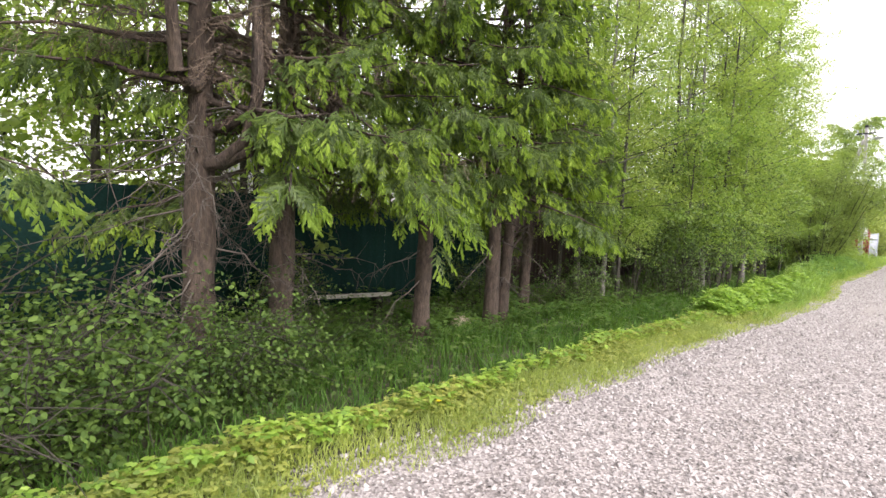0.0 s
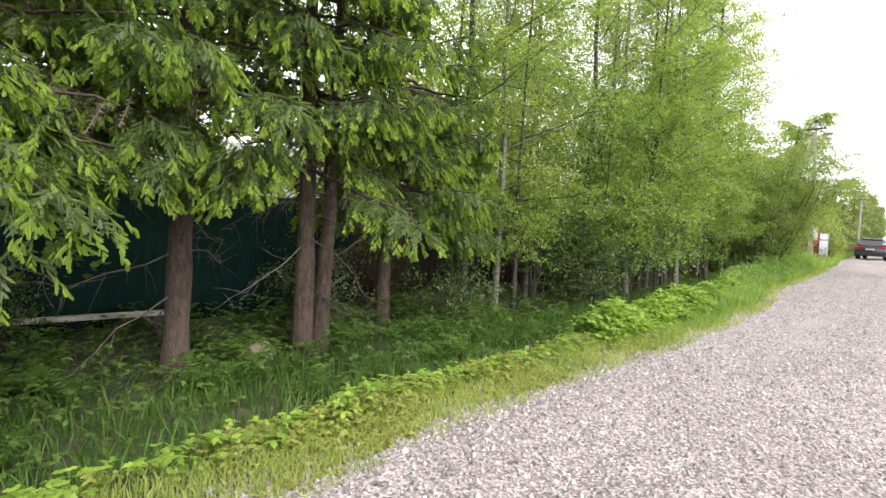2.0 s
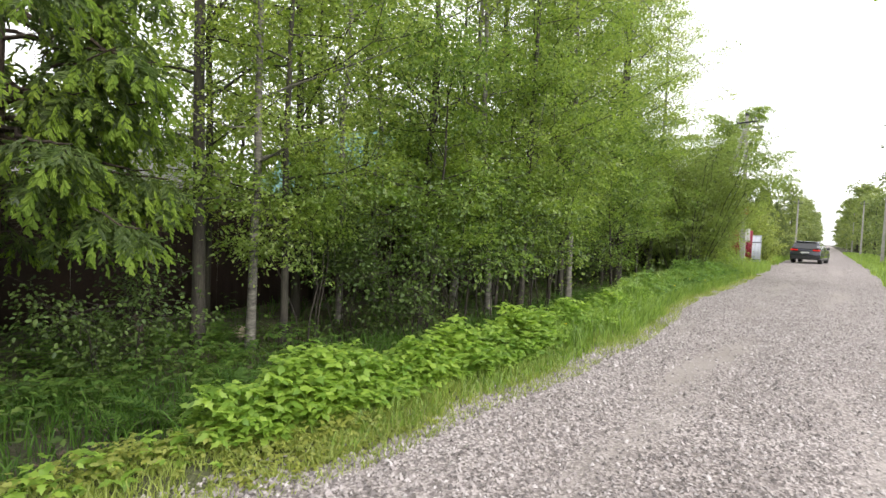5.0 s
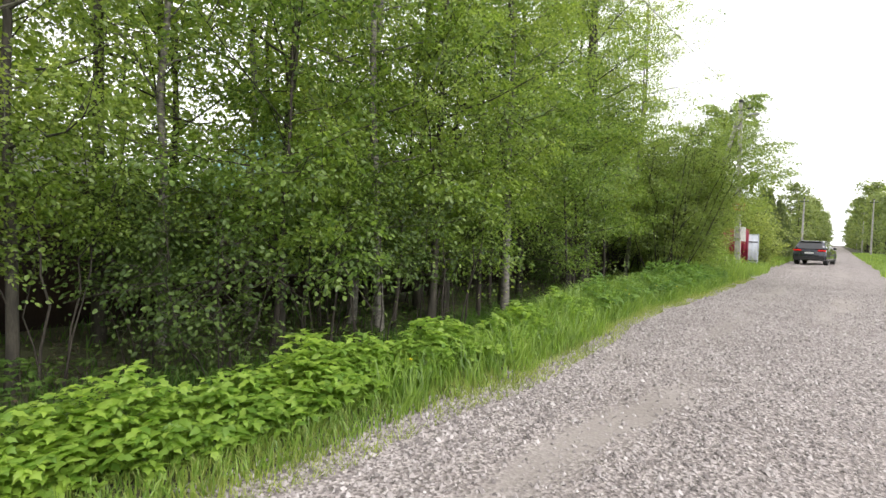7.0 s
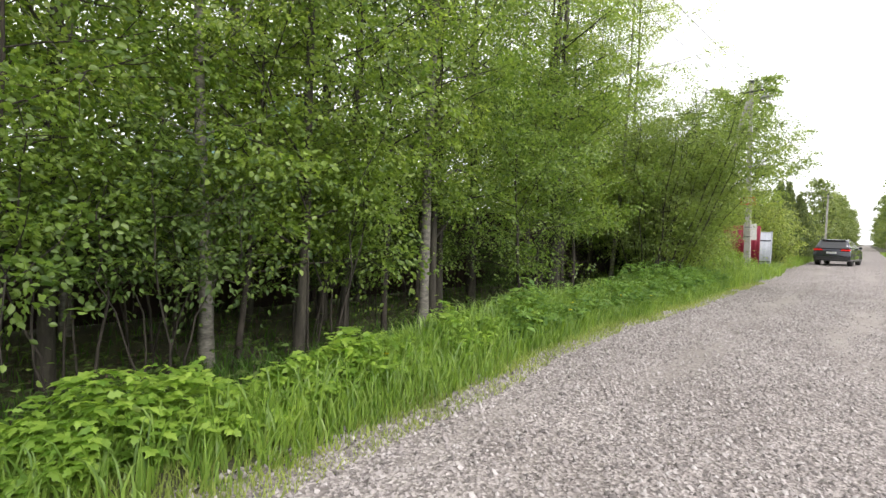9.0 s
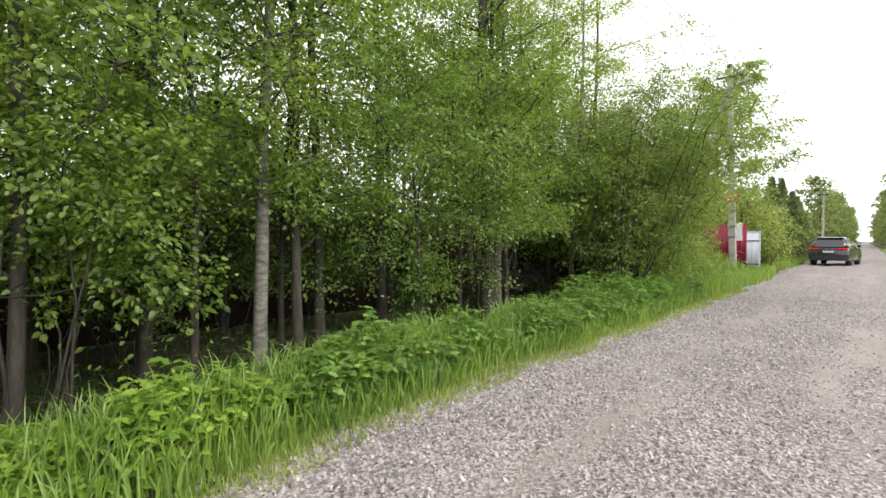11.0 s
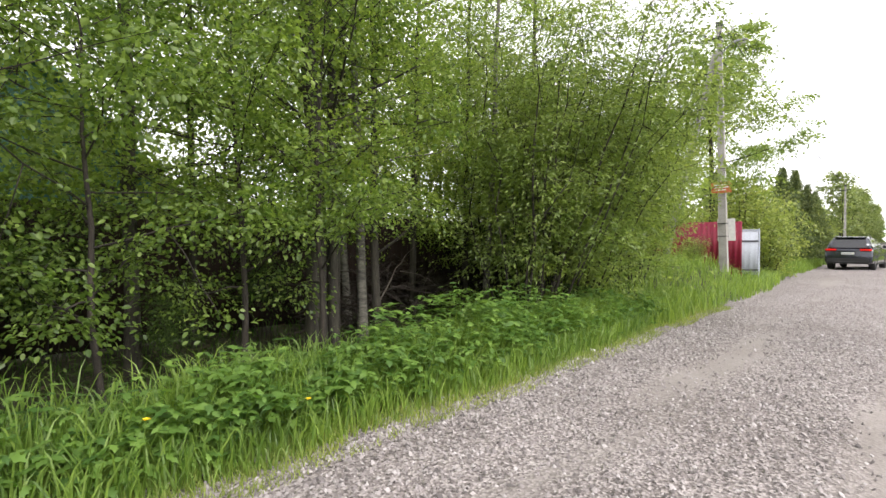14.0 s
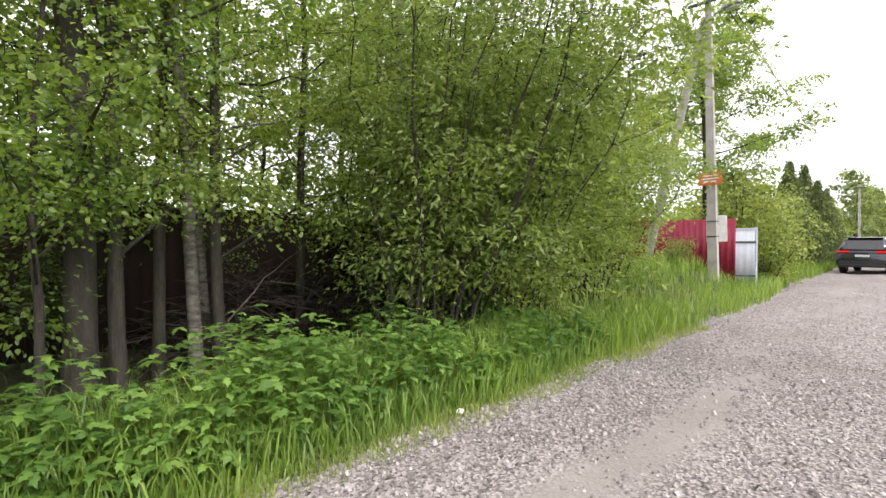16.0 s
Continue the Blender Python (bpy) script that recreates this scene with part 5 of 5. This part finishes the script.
    for s in (-1, 1):
        part("wiper", block(-0.1 + s * 0.3, 0.25 + s * 0.3, 1.02, 1.04, 1.12, 1.135, 0), M_PLASTIC, car)
    return car


suv(-1.65, 58.8, -6)


# ---- small things ----
board = tagged(part("board", block(-0.06, 0.06, -1.3, 1.3, -0.035, 0.035, 0.01), M_BOARD), "pale weathered board lying near the fence", "board")
board.matrix_basis = Matrix.Translation((-8.3, 5.5, 0.10)) @ Matrix.Rotation(radians(-2), 4, "X")
for k in (-0.95, 0.95):
    foot_z = float(land(-8.3, 5.5 + k)) - 0.08
    blk = part("support_block", block(-0.09, 0.09, -0.09, 0.09, foot_z, 0.064 - 0.035 * k, 0.012), M_BARK_DARK)
    blk.location = (-8.3, 5.5 + k, 0)
    tagged(blk, "dark wooden block under a board", "wood block")


def boulder(x, y, size, seed):
    rng = np.random.default_rng(seed)
    bm = bmesh.new()
    bmesh.ops.create_icosphere(bm, subdivisions=3, radius=1)
    for v in bm.verts:
        k = 1 + 0.22 * noise.noise(v.co * 1.3 + Vector((seed, 0, 0))) + 0.06 * noise.noise(v.co * 5)
        v.co = (v.co.x * size * k, v.co.y * size * 0.75 * k, v.co.z * size * 0.6 * k)
    ob = part("boulder", bm, M_BOULDER, smooth=True)
    ob.location = (x, y, float(land(x, y)) + size * 0.3)
    return tagged(ob, "pale rounded boulder lying in the grass", "boulder")


boulder(-6.75, 7.3, 0.27, 3)
boulder(-7.4, 13.2, 0.18, 5)


def dandelion(x, y, height, seed):
    rng = np.random.default_rng(seed)
    z = float(land(x, y))
    d = thing("dandelion", (x, y, z), 0, "yellow dandelion in the verge grass", "flower", "dandelions on the verge")
    piece("stalk", tube(Soup(), [(0, 0, -0.02), (0.01, 0, height * 0.6), (0.02, 0.01, height)], (0.004, 0.0035, 0.003), 5), M_GRASS, d)
    n = 60
    a, r = rng.uniform(0, 2 * np.pi, n), 0.028 * rng.uniform(0.3, 1, n)
    tip = np.stack([0.02 + np.cos(a) * r, 0.01 + np.sin(a) * r, height + 0.012 - r * 0.2], 1)
    w = np.stack([-np.sin(a), np.cos(a), 0 * a], 1) * 0.004
    v = np.stack([np.tile((0.02, 0.01, height - 0.004), (n, 1)), tip + w, tip - w], 1).reshape(-1, 3)
    piece("flower_head", Soup().add(v, np.arange(3 * n).reshape(-1, 3)), M_DANDELION, d, "yellow petals")
    return d


for k, (x, y, h) in enumerate(((-2.99, 21.9, 0.40), (-2.95, 25.2, 0.36), (-3.35, 28.0, 0.42), (-3.3, 22.6, 0.38), (-3.0, 3.0, 0.12), (-2.95, 15.6, 0.22), (-3.15, 24.2, 0.4), (-3.1, 18.4, 0.3))):
    dandelion(x, y, h, 80 + k)
scrap = tagged(part("paper_scrap", block(-0.03, 0.03, -0.045, 0.045, 0, 0.012, 0.003), M_SIGN_WHITE), "small white paper scrap at the gravel's edge", "litter")
scrap.matrix_basis = pose(-2.85, 29.6, 0.012, 4, 6, 30)


def brush_pile(seed, x0, x1, y0, y1, count, height):
    """A long heap of dead branches thrown against the fence."""
    rng = np.random.default_rng(seed)
    soup = Soup()
    for _ in range(count):
        x, y = rng.uniform(x0, x1), rng.uniform(y0, y1)
        top = height * (0.55 + 0.45 * math.sin((x - x0) / (x1 - x0) * math.pi)) * (0.75 + 0.25 * math.sin(y * 1.7))
        z = float(land(x, y)) + top * rng.uniform(0, 1) ** 0.8
        a = rng.normal(math.pi / 2, 0.75)
        long = rng.uniform(0.5, 1.5)
        half = np.array([math.cos(a), math.sin(a), rng.normal(0, 0.28)]) * long / 2
        p = np.array([x, y, z])
        line = bend(rng, p - half, p + half, 6, 0.05)
        line[:, 2] = np.maximum(line[:, 2], land(line[:, 0], line[:, 1]) + 0.01)
        thick = rng.uniform(0.006, 0.02)
        tube(soup, line, np.linspace(thick, thick * 0.3, 6), 5)
        for j in (2, 3, 4):
            tip = line[j] + half * rng.uniform(0.2, 0.5) + rng.normal(0, 0.14, 3)
            tube(soup, bend(rng, line[j], tip, 4, 0.02), np.linspace(thick * 0.5, 0.0015, 4), 3)
    return tagged(piece("brush_pile", soup, M_BRUSH), "heap of dead grey-brown branches against the brown fence", "brush pile", kind="stuff")


brush_pile(91, -8.7, -7.2, 28.6, 35.5, 520, 1.5)
broken = thing("dead_branch", (-7.0, 29.9, float(land(-7.0, 29.9)) + 0.02), 0, "bare pale broken branch leaning on the brush", "branch")
rng = np.random.default_rng(92)
stick = tube(Soup(), bend(rng, (0, -0.5, 0.75), (-0.7, 1.3, 1.85), 8, 0.04), np.linspace(0.015, 0.004, 8), 6)
tube(stick, bend(rng, (-0.3, 0.3, 1.25), (-0.1, 1.3, 0.85), 6, 0.04), np.linspace(0.009, 0.003, 6), 5)
tube(stick, bend(rng, (0, -0.5, 0.75), (-0.2, -0.2, -0.15), 5, 0.03), np.linspace(0.015, 0.013, 5), 6)
piece("stem", stick, M_TWIG, broken)
stump = tagged(piece("stump", tube(Soup(), bend(rng, (0, 0, -0.3), (0.06, 0.03, 0.85), 6, 0.015), np.linspace(0.06, 0.045, 6), 9), M_BARK_BIRCH, smooth=True), "pale bare birch stump in the long grass", "stump")
stump.location = (-6.3, 35.2, float(land(-6.3, 35.2)))


def snag(x, y, height, seed):
    """A broken rotten stump with a splintered top."""
    rng = np.random.default_rng(seed)
    bm = bmesh.new()
    rings = []
    for k, f in enumerate((-0.6, 0.0, 0.35, 0.7, 1.0)):
        r = 0.15 - 0.05 * max(0, f) + 0.04 * (k < 2)
        jag = rng.uniform(-0.2, 0.25, 12) if k == 4 else np.zeros(12)
        rings.append([bm.verts.new((math.cos(i * math.pi / 6) * r * rng.uniform(0.85, 1.12), math.sin(i * math.pi / 6) * r * rng.uniform(0.85, 1.12), height * (f + jag[i]))) for i in range(12)])
    for a, b in zip(rings, rings[1:]):
        for i in range(12):
            bm.faces.new((a[i], a[(i + 1) % 12], b[(i + 1) % 12], b[i]))
    hollow = bm.verts.new((0, 0, height * 0.72))
    for i in range(12):
        bm.faces.new((rings[-1][i], rings[-1][(i + 1) % 12], hollow))
    ob = part("stump", bm, M_BARK_SPRUCE)
    ob.location = (x, y, float(land(x, y)))
    return tagged(ob, "brown splintered rotten stump among herbs", "stump")


snag(-7.1, 11.5, 0.55, 93)
